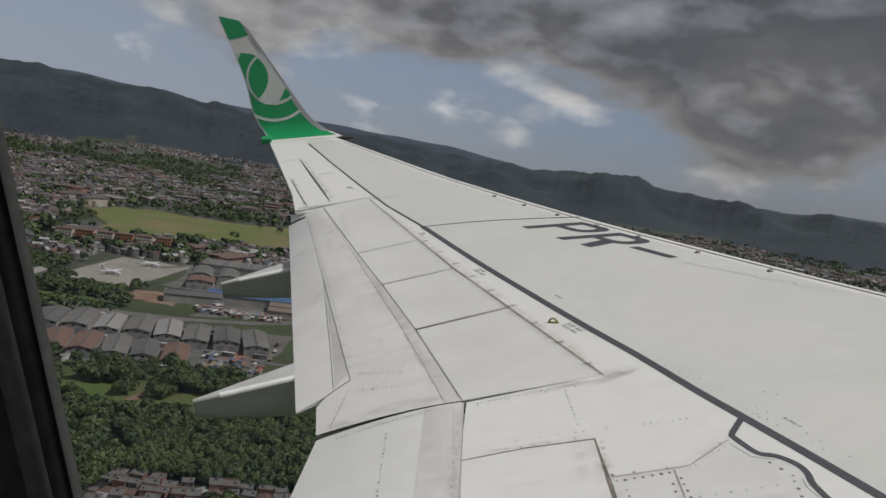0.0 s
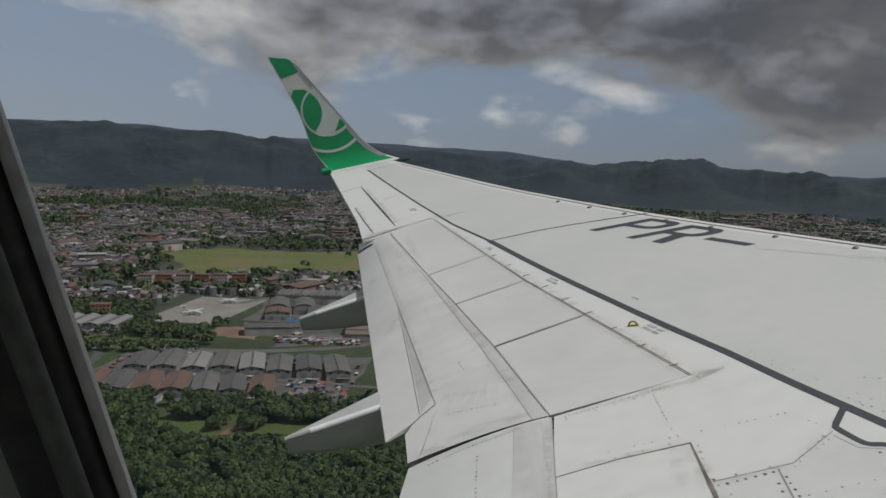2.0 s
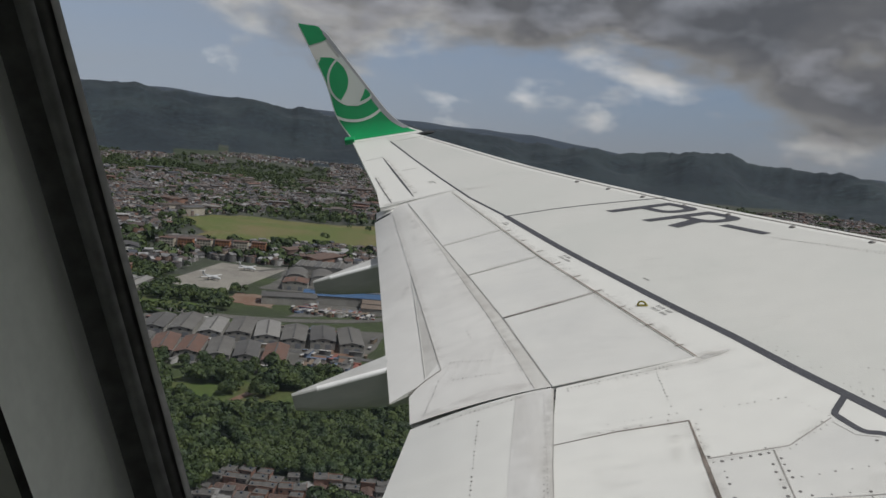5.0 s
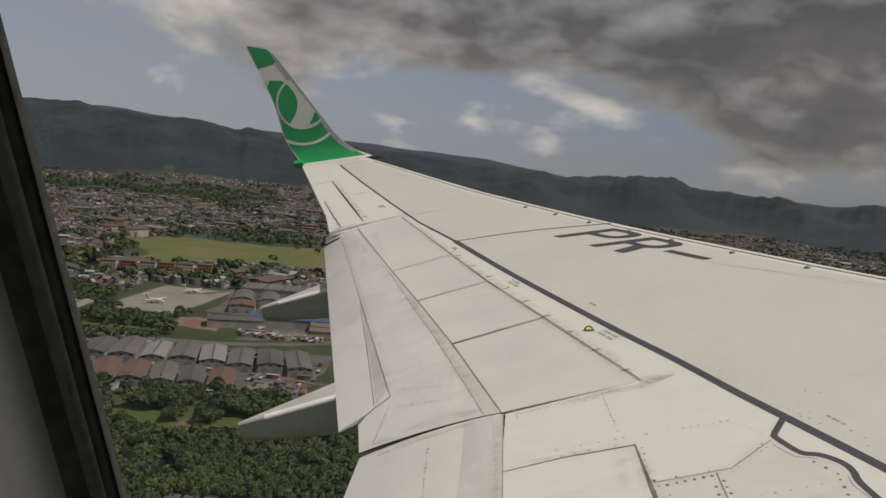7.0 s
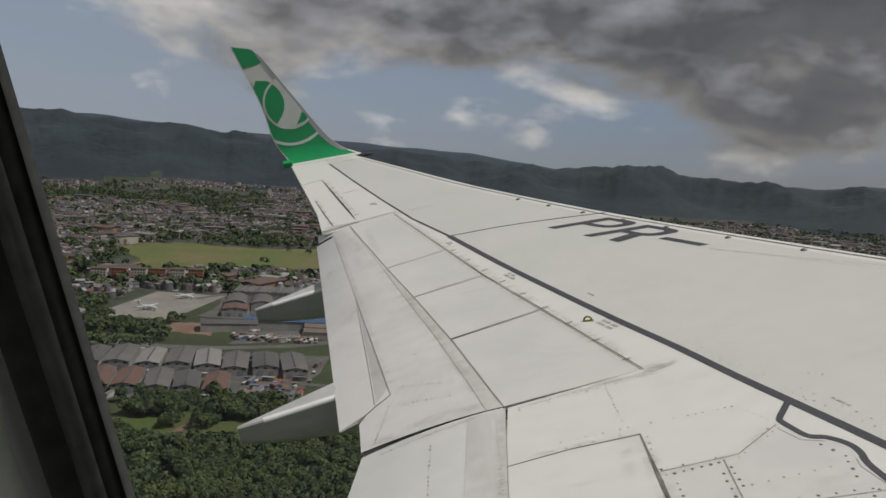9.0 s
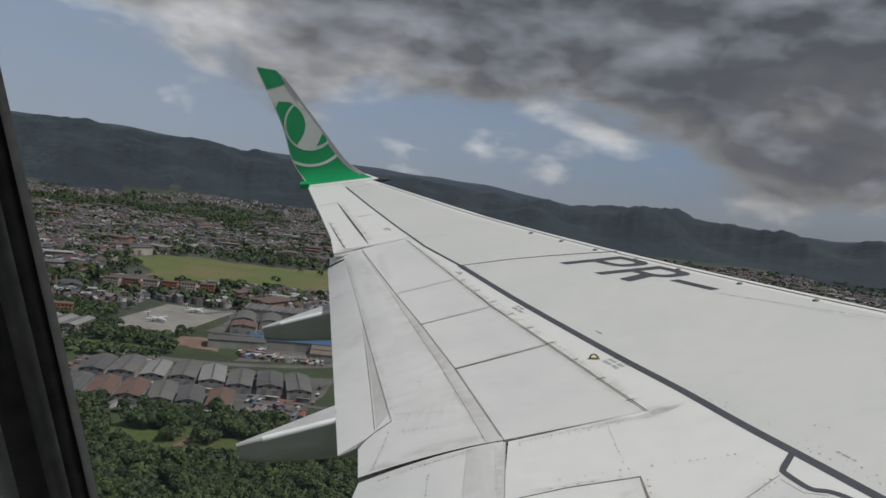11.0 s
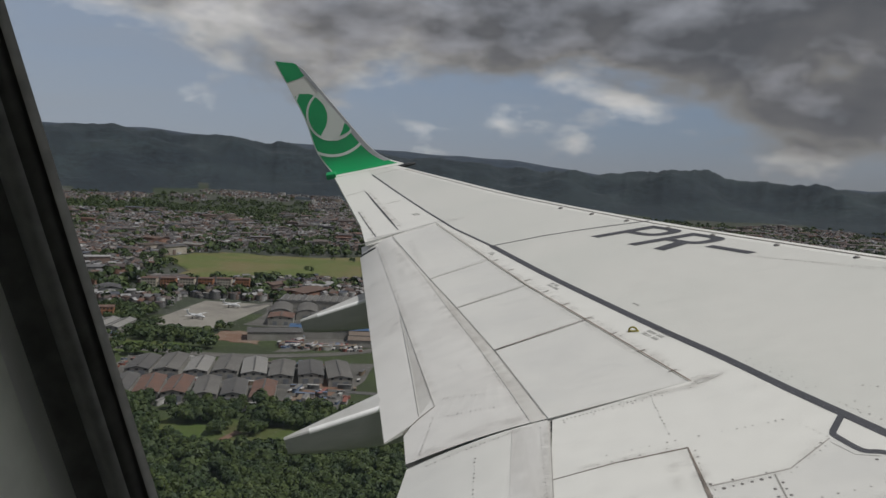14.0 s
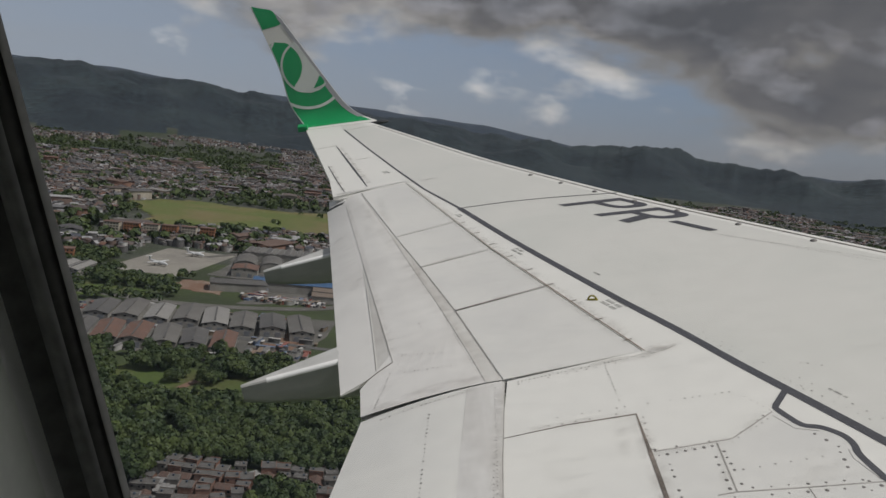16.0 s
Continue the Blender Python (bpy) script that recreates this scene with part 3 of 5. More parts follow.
for v in bm.verts:
    v.co = Vector((-0.87 + v.co.x * 0.20, 16.97 + v.co.y * 0.06, -0.026 + v.co.z * 0.040))
part("light_pod", bm, RUBBER, wing, "small dark position light pod", smooth=True)
# blunt green tab and dark joint at the winglet's foot
bm = bmesh.new()
slab(bm, [(-2.33, 17.00, 0.075), (-2.33, 17.16, 0.10), (-2.52, 17.16, 0.105), (-2.52, 17.00, 0.08)], 0.10)
part("foot_tab", bm, GREEN, winglet, "dark green tab at the winglet's foot")
bm = bmesh.new()
ribbon(bm, [(-2.36, 16.995), (-1.9, 16.985), (-1.4, 16.97), (-0.95, 16.95)], [0.016, 0.012, 0.008, 0.006], 0.008)
part("foot_joint", bm, THIN, winglet)

# painted lines
MAIN = STRIPE_LINE
bm = bmesh.new()
ribbon(bm, MAIN[:5], [0.034, 0.030, 0.030, 0.032, 0.036])
ribbon(bm, smooth_line(MAIN[4:], 3), 0.072)
part("walkway_line", bm, STRIPE, wing, "dark grey painted stripe")
bm = bmesh.new()
ribbon(bm, [(2.238, 6.035), (2.105, 5.885), (2.083, 5.85)] + smooth_line([(2.092, 5.81), (2.155, 5.64), (2.249, 5.589), (2.315, 5.52), (2.350, 5.45), (2.354, 5.37), (2.336, 5.275), (2.361, 5.04), (2.42, 4.6)], 4), 0.043, 0.004)
part("walkway_outline", bm, STRIPE, wing, "dark grey curved outline")
bm = bmesh.new()
ribbon(bm, [(0.310, 10.865), (0.943, 10.871), (1.368, 10.827), (1.8, 10.755), (2.28, 10.66)], 0.018, 0.004)
part("cross_line", bm, STRIPE, wing)
bm = bmesh.new()
ribbon(bm, [(along(LE, y) - 0.13, y) for y in (16.5, 15.5, 14.5, 13.5, 12.5, 11.5, 10.5, 9.5, 8.5, 7.5, 6.5, 5)], 0.013, 0.003)
part("slat_joint", bm, SEAL, wing)
bm = bmesh.new()
ribbon(bm, [(0.17, 5.90), (0.688, 5.97), (1.181, 5.988), (1.15, 5.565)], [0.005, 0.008, 0.016, 0.024])
ribbon(bm, [(1.15, 5.565), (1.114, 5.10), (1.0, 3.2)], 0.028)
part("access_panel_joint", bm, SEAL, wing)
bm = bmesh.new()
plate = [(1.174, 5.562), (1.57, 5.579), (1.685, 5.586), (2.045, 5.812), (2.155, 5.64), (2.249, 5.589), (2.350, 5.45), (2.336, 5.275), (2.361, 5.04), (2.42, 4.6), (2.6, 3.6), (1.03, 3.6), (1.114, 5.10), (1.15, 5.55)]
bm.faces.new([bm.verts.new((x, y, 0.0014)) for x, y in reversed(plate)])
part("access_panel", bm, PANEL, wing, "greyer access panels screwed down flush")
for line, w in (([(2.045, 5.815), (1.685, 5.589), (1.57, 5.582), (1.174, 5.565)], 0.009), ([(1.578, 5.564), (1.519, 5.103)], 0.011),
                ([(1.404, 5.097), (1.519, 5.103), (1.917, 5.064), (2.35, 5.028)], 0.009), ([(1.917, 5.064), (1.912, 4.85)], 0.008),
                ([(2.30, 5.34), (2.285, 5.26), (2.33, 5.06)], 0.005), ([(2.03, 5.77), (2.10, 5.61), (2.23, 5.55)], 0.005),
                ([(-1.600, 15.30), (-1.97, 15.18)], 0.012), ([(-0.92, 16.60), (-1.50, 16.52)], 0.010),
                ([(-0.93, 14.1), (-1.20, 14.05)], 0.008)):
    bm = bmesh.new()
    ribbon(bm, line, w)
    part("skin_joint", bm, THIN, wing)
bm = bmesh.new()
ribbon(bm, [(-1.605, 15.22), (-1.40, 14.35), (-1.187, 13.455), (-1.058, 12.917), (-0.937, 12.394)], [0.014, 0.030, 0.034, 0.030, 0.010])
ribbon(bm, [(-1.638, 13.88), (-1.44, 13.0), (-1.258, 12.25)], [0.010, 0.016, 0.012])
part("aileron_joint", bm, STRIPE, wing)
bm = bmesh.new()
ribbon(bm, [(h[0] + 0.012, h[1]) for h in HINGE], [0.005, 0.006, 0.008, 0.010, 0.008])
part("hinge_joint", bm, RUST, wing, "grimy spoiler hinge joint")
# fastener ticks across the aileron and hinge joints
bm = bmesh.new()
for (x0, y0), (x1, y1), n in (((-1.50, 14.95), (-0.93, 12.6), 7), ((-1.60, 13.8), (-1.30, 12.4), 5), ((0.30, 10.3), (1.40, 7.0), 9)):
    for k in range(n):
        x, y = lerp(x0, x1, k / (n - 1)), lerp(y0, y1, k / (n - 1))
        ribbon(bm, [(x - 0.03, y), (x + 0.04, y + 0.012)], 0.010, 0.006)
tagged(part("fastener_ticks", bm, SEAL, wing), "short dark fastener ticks", kind="stuff")
bm = bmesh.new()
ribbon(bm, [(-0.33, 12.43), (-0.93, 12.26), (-1.38, 12.20)], [0.06, 0.06, 0.05], 0.006)
part("edge_strip", bm, PANEL, wing)
bm = bmesh.new()
ribbon(bm, [(1.51, 6.77), (1.64, 6.80), (1.74, 6.84)], [0.05, 0.04, 0.02], 0.004)
part("edge_strip", bm, PANEL, wing)
COVE_W = [(12.1, 0.012), (10.3, 0.038), (9.5, 0.068), (8.7, 0.093), (8.05, 0.105), (7.17, 0.118), (6.66, 0.13)]
bm = bmesh.new()
grid_faces(bm, [[(along(SPOIL, y) + 0.02 - (0.02 + w) * k / 3, y, flap_point(y, along(SPOIL, y) - w * k / 3)[2] + 0.003) for k in range(4)] for y, w in COVE_W[1:]])
part("cove_strip", bm, COVE, flap, "darker grey strip behind the spoilers")
bm = bmesh.new()
ribbon(bm, [(along(SPOIL, y) - w, y) for y, w in COVE_W], 0.005, 0.0036, surf=lambda x, y: flap_point(y, x)[2])
part("cove_joint", bm, COVE, flap)
bm = bmesh.new()
ribbon(bm, [(along(SPOIL, y) - 0.003, y) for y in (12.0, 11.0, 10.1, 9.1, 8.0, 6.72)], [0.002, 0.003, 0.006, 0.007, 0.008, 0.009], 0.006, surf=lambda x, y: flap_point(y, x)[2])
part("spoiler_edge_joint", bm, THIN, flap)
bm = bmesh.new()
grid_faces(bm, [[(along(FIXED, y) - 0.014 - 0.27 * k / 4, y, flap_z((0.014 + 0.27 * k / 4) / 1.13) + 0.0075) for k in range(5)] for y in (6.62, 6.2, 5.8, 5.4, 5.0)])
part("front_strip", bm, FRONTGREY, wing, "slightly darker grey strip along the flap's front")
bm = bmesh.new()
ribbon(bm, [(along(FIXED, y) - 0.006, y) for y in (6.62, 5.67, 4.5, 3.0)], 0.022, 0.0065)
part("flap_front_joint", bm, COVE, wing)
bm = bmesh.new()
ribbon(bm, [(along(FIXED, y) + 0.008, y) for y in (6.62, 5.67, 4.5, 3.0)], 0.007, 0.0075)
part("flap_front_edge", bm, THIN, wing)

# registration prefix on the upper face
UPV, WIDE = Vector((0.757, -0.05)), Vector((0.300, -0.42))


def glyph(name, origin, strokes, closed_bowl, label):
    """Letter drawn by outlines in its own box: u along the line of text, v up it."""
    bm = bmesh.new()
    at = lambda u, v, z=0.004: (origin[0] + WIDE.x * u + UPV.x * v, origin[1] + WIDE.y * u + UPV.y * v, z)
    for outline in strokes:
        bm.faces.new([bm.verts.new(at(*p)) for p in outline])
    if closed_bowl:
        v0, v1, t = closed_bowl
        mid, h = (v0 + v1) / 2, (v1 - v0) / 2
        out, inn = [(0.0, v1)], [(0.24, v1 - t)]
        for k in range(13):
            q = radians(90 - 15 * k)
            cx, cz = max(0, math.cos(q)) ** 0.7, math.copysign(abs(math.sin(q)) ** 0.7, math.sin(q))
            out.append((0.55 + 0.45 * cx, mid + h * cz))
            inn.append((0.50 + 0.27 * cx, mid + (h - t) * cz))
        out.append((0.0, v0))
        inn.append((0.24, v0 + t))
        o = [bm.verts.new(at(*p)) for p in out]
        i = [bm.verts.new(at(*p)) for p in inn]
        for k in range(len(o) - 1):
            bm.faces.new((o[k], o[k + 1], i[k + 1], i[k]))
    for f in bm.faces:
        if f.normal.z < 0:
            f.normal_flip()
    part(name, bm, STRIPE, wing, label)


P0 = (1.508, 10.505)
R0 = (P0[0] + 0.318, P0[1] - 0.505)
glyph("letter_p", P0, [[(0, 0), (0.235, 0), (0.235, 0.45), (0, 0.45)], [(0, 0.45), (0.24, 0.57), (0.24, 0.87), (0, 1.0)]], (0.45, 1.0, 0.125), "dark grey painted letter P")
glyph("letter_r", R0, [[(0, 0), (0.235, 0), (0.235, 0.45), (0, 0.45)], [(0, 0.45), (0.24, 0.57), (0.24, 0.87), (0, 1.0)], [(0.72, 0.0), (1.0, 0.0), (0.78, 0.47), (0.48, 0.47)]], (0.45, 1.0, 0.125), "dark grey painted letter R")
glyph("letter_dash", (P0[0] + 0.99, P0[1] - 1.04), [[(0, 0.05), (1.0, 0.05), (1.0, 0.18), (0, 0.18)]], None, "dark grey painted dash")

# yellow ring, stencil bars
bm = bmesh.new()
cols = []
for k in range(9):
    q = math.pi * k / 8
    c, n = Vector((1.303 + 0.034 * math.cos(q), 7.812 - 0.012 * math.cos(q), 0.040 * math.sin(q))), Vector((math.cos(q), 0, math.sin(q)))
    cols.append([tuple(c + (n * math.cos(w) + Vector((0, 1, 0)) * math.sin(w)) * 0.009) for w in [j * math.tau / 6 for j in range(7)]])
grid_faces(bm, cols)
ribbon(bm, [(1.26, 7.82), (1.35, 7.79)], 0.035, 0.004)
part("tie_down_eye", bm, YELLOW, wing, "small yellow arched tie-down eye")
# small stencilled notes, too worn to read
rnd_t = random.Random(5)
for bx, by, rows_n, words, size in ((1.375, 7.73, 3, 2, 1.35), (0.77, 9.24, 2, 2, 1.2), (0.25, 10.62, 2, 2, 0.9), (1.46, 8.38, 1, 2, 0.8), (-0.72, 13.09, 2, 2, 1.1), (2.52, 5.98, 1, 3, 0.8)):
    bm = bmesh.new()
    for r in range(rows_n):
        u = 0.0
        for k in range(words):
            n = rnd_t.randint(2, 4)
            for c in range(n):   # bars the size of letters
                p = Vector((bx + 0.040 * r * size + 0.40 * u, by + 0.016 * r * size - 0.915 * u))
                ribbon(bm, [(p.x - 0.013 * size, p.y), (p.x + 0.014 * size, p.y + 0.006)], 0.009 * size, 0.003)
                u += 0.019 * size
            u += 0.016 * size
    tagged(part("stencil", bm, STENCIL, wing), "worn grey stencilled note", kind="stuff")

# rivets, in lines
RIVETS = [((0.45, 6.595), (1.42, 6.745), 32), ((0.45, 6.565), (1.45, 6.715), 14), ((1.134, 6.659), (1.116, 6.183), 12), ((0.648, 6.068), (1.131, 6.092), 9), ((1.131, 6.092), (1.875, 6.103), 15),
          ((0.573, 5.983), (1.052, 6.019), 6), ((1.216, 5.945), (1.165, 5.592), 6), ((1.714, 5.612), (1.973, 5.783), 6), ((1.678, 5.559), (1.984, 5.74), 7),
          
          ((1.633, 5.288), (2.127, 5.312), 6), ((1.69, 7.50), (2.02, 6.66), 12), ((1.93, 7.02), (2.19, 6.43), 9), ((2.01, 6.97), (2.25, 6.42), 7), ((2.32, 6.14), (2.66, 5.45), 10), ((2.40, 6.16), (2.70, 5.50), 8), ((1.95, 6.02), (2.04, 5.84), 5), ((2.30, 6.18), (2.36, 6.02), 4), ((0.60, 9.55), (1.40, 7.1), 34), ((-0.2, 12.2), (0.5, 9.9), 26),
          ((2.9, 8.9), (4.1, 7.75), 60), ((2.85, 8.98), (4.05, 7.68), 50), ((2.5, 6.35), (2.62, 6.28), 4), ((2.5, 8.5), (2.7, 8.3), 3), ((1.75, 8.6), (1.95, 8.4), 3)]
INNER_RIVETS = [((0.268, 6.55), (0.135, 5.2), 36), ((0.195, 5.9), (0.10, 5.2), 12), ((-0.24, 6.45), (-0.36, 5.3), 26), ((0.2, 6.58), (-0.62, 6.555), 24)]
# larger screws round the access panels
SCREWS = [((1.162, 5.533), (1.10, 5.0), 10), ((1.231, 5.426), (1.19, 5.0), 8), ((1.19, 5.521), (1.541, 5.542), 7), ((1.184, 5.585), (1.537, 5.595), 6), ((1.588, 5.478), (1.573, 5.168), 6), ((1.521, 5.435), (1.49, 5.14), 5),
          ((1.514, 5.130), (2.338, 5.060), 9), ((1.49, 5.064), (2.306, 4.998), 9), ((2.184, 5.527), (2.263, 5.378), 3), ((2.242, 5.325), (2.213, 5.19), 3), ((2.26, 5.05), (2.20, 4.9), 3)]
FLAP_RIVETS = [((-0.55, 7.15), (-0.67, 6.72), 14), ((-0.1, 7.25), (-0.48, 7.4), 12), ((0.0, 7.0), (-0.42, 7.1), 12), ((-0.60, 9.40), (-0.44, 8.52), 6), ((-0.28, 7.86), (-0.25, 7.72), 3),
               ((-0.45, 9.6), (-0.7, 10.1), 5), ((-0.62, 10.6), (-0.85, 11.0), 4), ((0.19, 6.75), (0.045, 7.4), 12), ((0.045, 7.4), (-0.12, 8.3), 15), ((-0.12, 8.3), (-0.32, 9.3), 14), ((-0.32, 9.3), (-0.53, 10.3), 10)]


def rivets(lines, r, surf):
    bm = bmesh.new()
    for (x0, y0), (x1, y1), n in lines:
        for k in range(n):
            if random.random() < 0.12:
                continue
            x, y = lerp(x0, x1, k / (n - 1)) + random.uniform(-1, 1) * 0.003, lerp(y0, y1, k / (n - 1)) + random.uniform(-1, 1) * 0.003
            z, s = surf(x, y), r * random.choice((0.6, 0.8, 1, 1, 1.2))
            top = bm.verts.new((x, y, z + 0.004))
            rim = [bm.verts.new((x + s * math.cos(a), y + s * math.sin(a), z + 0.0015)) for a in [i * math.tau / 6 for i in range(6)]]
            for i in range(6):
                bm.faces.new((top, rim[i], rim[(i + 1) % 6]))
    return bm


tagged(part("skin_rivets", rivets(RIVETS, 0.0075, inboard_surface), PALE_RIVET, wing), "small grey rivet heads", kind="stuff")
tagged(part("inner_flap_rivets", rivets(INNER_RIVETS, 0.0068, inboard_surface), RIVET, wing), "dark rivet heads along the inner flap", kind="stuff")
tagged(part("panel_screws", rivets(SCREWS, 0.0115, inboard_surface), RIVET, wing), "dark flush screws round access panels", kind="stuff")
tagged(part("flap_rivets", rivets(FLAP_RIVETS, 0.0055, lambda x, y: flap_point(y, x)[2] + 0.003), RIVET, flap), "small dark rivet heads", kind="stuff")


def smudge(lines, surf, parent, label):
    """Grime along lines of (x, y): each is (points, half widths, strength), thick in the middle and thin at its rims."""
    verts, faces, cover = [], [], []
    for layer_no, (points, width, strength) in enumerate(lines):
        fine = smooth_line(points, 5)
        n = len(fine)
        base = len(verts)
        for i, (x, y) in enumerate(fine):
            a, b = fine[max(i - 1, 0)], fine[min(i + 1, n - 1)]
            d = Vector((b[0] - a[0], b[1] - a[1])).normalized()
            w = lerp(width[0], width[1], i / (n - 1))
            for k in (-1, -0.4, 0, 0.4, 1):
                px, py = x - d.y * w * k, y + d.x * w * k
                verts.append((px, py, surf(px, py) + 0.0095 + layer_no * 0.00012))
                end = min(1, i / 2, (n - 1 - i) / 2)
                cover.append(strength * 0.5 * end * (1 - abs(k)) ** 1.0)
        for i in range(n - 1):
            for k in range(4):
                q = base + i * 5 + k
                faces.append((q, q + 1, q + 6, q + 5))
    me = mesh_of("grime", verts, faces, GRIME)
    layer = me.attributes.new("grime", "FLOAT", "POINT")
    layer.data.foreach_set("value", cover)
    ob = part("grime", me, GRIME, parent)
    tagged(ob, label, kind="stuff")


rnd_s = random.Random(12)
chord_streaks = []
for k in range(34):   # faint streaks blown aft from the hinge line over the spoilers
    y = lerp(6.95, 12.1, (k + rnd_s.random()) / 34)
    h, e = along(HINGE, y), along(SPOIL, y)
    a, b = rnd_s.uniform(0.0, 0.25), rnd_s.uniform(0.35, 1.0)
    chord_streaks.append(([(lerp(h, e, a), y), (lerp(h, e, (a + b) / 2), y - 0.02), (lerp(h, e, b), y - 0.03)], (rnd_s.uniform(0.02, 0.05), rnd_s.uniform(0.04, 0.12)), rnd_s.uniform(0.02, 0.07)))
hinge_side = [([(h[0] + 0.03, h[1]) for h in HINGE], (0.05, 0.09), 0.42), ([(h[0] - 0.05, h[1]) for h in HINGE], (0.03, 0.05), 0.30)]
for i in (1, 2, 3):
    hinge_side.append(([HINGE[i], (lerp(HINGE[i][0], SPOIL[i][0], 0.5), lerp(HINGE[i][1], SPOIL[i][1], 0.5)), SPOIL[i]], (0.04, 0.05), 0.28))
panel_side = [([(0.40, 6.66), (0.9, 6.68), (1.40, 6.74), (1.72, 6.83)], (0.05, 0.09), 0.45), ([(1.36, 6.70), (1.55, 6.77), (1.80, 6.86)], (0.10, 0.05), 0.5),
              ([(1.16, 5.99), (1.15, 5.6), (1.10, 5.0), (1.06, 4.0)], (0.07, 0.09), 0.55), ([(0.3, 5.95), (0.8, 5.97), (1.17, 5.99)], (0.03, 0.06), 0.40),
              ([(1.10, 5.92), (1.02, 5.75), (0.98, 5.5)], (0.10, 0.04), 0.28),
              ([(2.0, 5.80), (1.64, 5.58), (1.16, 5.55)], (0.04, 0.06), 0.30), ([(1.60, 5.57), (1.52, 5.3), (1.45, 5.0)], (0.03, 0.05), 0.25),
              ([(-1.557, 15.22), (-1.2, 13.7), (-0.9, 12.46)], (0.03, 0.07), 0.40), ([(-1.63, 13.95), (-1.42, 13.0), (-1.285, 12.3)], (0.03, 0.05), 0.35),
              ([(-0.40, 12.35), (-0.93, 12.22), (-1.36, 12.16)], (0.05, 0.07), 0.30)]
for k in range(16):   # soot over the inner panels
    x, y = rnd_s.uniform(1.75, 2.25) if k % 2 else rnd_s.uniform(0.55, 0.95), rnd_s.uniform(4.6, 5.5) if k % 2 else rnd_s.uniform(4.8, 6.5)
    ln = rnd_s.uniform(0.15, 0.5)
    panel_side.append(([(x, y), (x - ln / 2, y - 0.01), (x - ln, y - 0.03)], (rnd_s.uniform(0.02, 0.06), rnd_s.uniform(0.03, 0.09)), rnd_s.uniform(0.05, 0.16) * (1.4 if y < 5.6 else 0.8)))
for k in range(26):   # smudges over the main box, along the airflow
    x, y = rnd_s.uniform(1.2, 3.2), rnd_s.uniform(4.9, 9.5)
    if x > along(LE, y) - 0.7 or x < along(HINGE, y) + 0.1:
        continue
    ln = rnd_s.uniform(0.15, 0.6)
    panel_side.append(([(x, y), (x - ln / 2, y - 0.01), (x - ln, y - 0.03)], (rnd_s.uniform(0.015, 0.04), rnd_s.uniform(0.02, 0.06)), rnd_s.uniform(0.04, 0.12)))
smudge(chord_streaks + hinge_side + panel_side, lambda x, y: 0.004, wing, "thin brown grime round joints and hinges")
flap_side = [([(along(SPOIL, y) - 0.10, y) for y in (11.8, 10.5, 9.2, 8.0, 6.75)], (0.05, 0.16), 0.26), ([(0.25, 6.72), (-0.2, 6.75), (-0.74, 6.70)], (0.06, 0.08), 0.38)]
flap_side += [([(-1.09, 10.68), (-1.18, 10.68), (-1.30, 10.70)], (0.05, 0.10), 0.42), ([(-0.88, 9.27), (-0.94, 9.16), (-1.02, 9.02)], (0.05, 0.09), 0.36), ([(-0.86, 11.3), (-0.88, 10.9), (-0.84, 10.4)], (0.05, 0.07), 0.20),
              ([(along(GAP, y) + 0.03, y) for y in (11.9, 10.7, 9.4, 8.2, 7.4)], (0.03, 0.05), 0.30), ([(-0.75, 11.8), (-0.68, 11.2), (-0.60, 10.6)], (0.06, 0.10), 0.24)]
for k in range(44):   # streaks down the flaps
    y = lerp(6.78, 11.9, (k + rnd_s.random()) / 44)
    f0, f1 = along(SPOIL, y), along(OUT_TE, y)
    a = rnd_s.uniform(0.05, 0.6)
    b = min(0.97, a + rnd_s.uniform(0.15, 0.5))
    flap_side.append(([(lerp(f0, f1, a), y), (lerp(f0, f1, (a + b) / 2), y - 0.01), (lerp(f0, f1, b), y - 0.02)], (rnd_s.uniform(0.01, 0.03), rnd_s.uniform(0.03, 0.08)), rnd_s.uniform(0.03, 0.12)))
smudge(flap_side, lambda x, y: flap_point(y, x)[2], flap, "thin brown grime streaked down the flap")
inner_side = [([(along(FIXED, y) - 0.03, y) for y in (6.6, 6.1, 5.5, 4.9)], (0.05, 0.06), 0.35), ([(along(FIXED, y) - 0.20, y) for y in (6.6, 6.1, 5.5, 4.9)], (0.12, 0.12), 0.16), ([(0.2, 6.59), (-0.2, 6.58), (-0.7, 6.59)], (0.04, 0.06), 0.35)]
smudge(inner_side, inboard_surface, wing, "thin brown grime along the flap's front edge")
# slat track bumps along the leading edge
bump_mesh = None
for y in (11.90, 11.36, 10.82, 10.27, 9.76, 9.12, 8.45):
    if bump_mesh is None:
        bm = bmesh.new()
        bmesh.ops.create_uvsphere(bm, u_segments=10, v_segments=6, radius=1)
        for v in bm.verts:
            v.co = Vector((v.co.x * 0.035, v.co.y * 0.026, v.co.z * 0.016))
        ob = part("slat_bolt", bm, RIVET, wing, smooth=True)
        bump_mesh = ob.data
    else:
        ob = part("slat_bolt", bump_mesh, RIVET, wing)
    ob.location = (along(LE, y) - 0.22, y, 0.002)

# ---- cabin window and hull ----
WX, WZ, WY = EYE.x, EYE.z, EYE.y + 0.20


def rounded(x0, x1, z0, z1, r, y, lean=0.0, n=8):
    pts = []
    for cx, cz, a0 in ((x1 - r, z1 - r, 0), (x0 + r, z1 - r, 90), (x0 + r, z0 + r, 180), (x1 - r, z0 + r, 270)):
        for k in range(n + 1):
            q = radians(a0 + 90 * k / n)
            x, z = cx + r * math.cos(q), cz + r * math.sin(q)
            pts.append((WX + x + lean * z, y - 0.017 * z, WZ + z))
    return pts


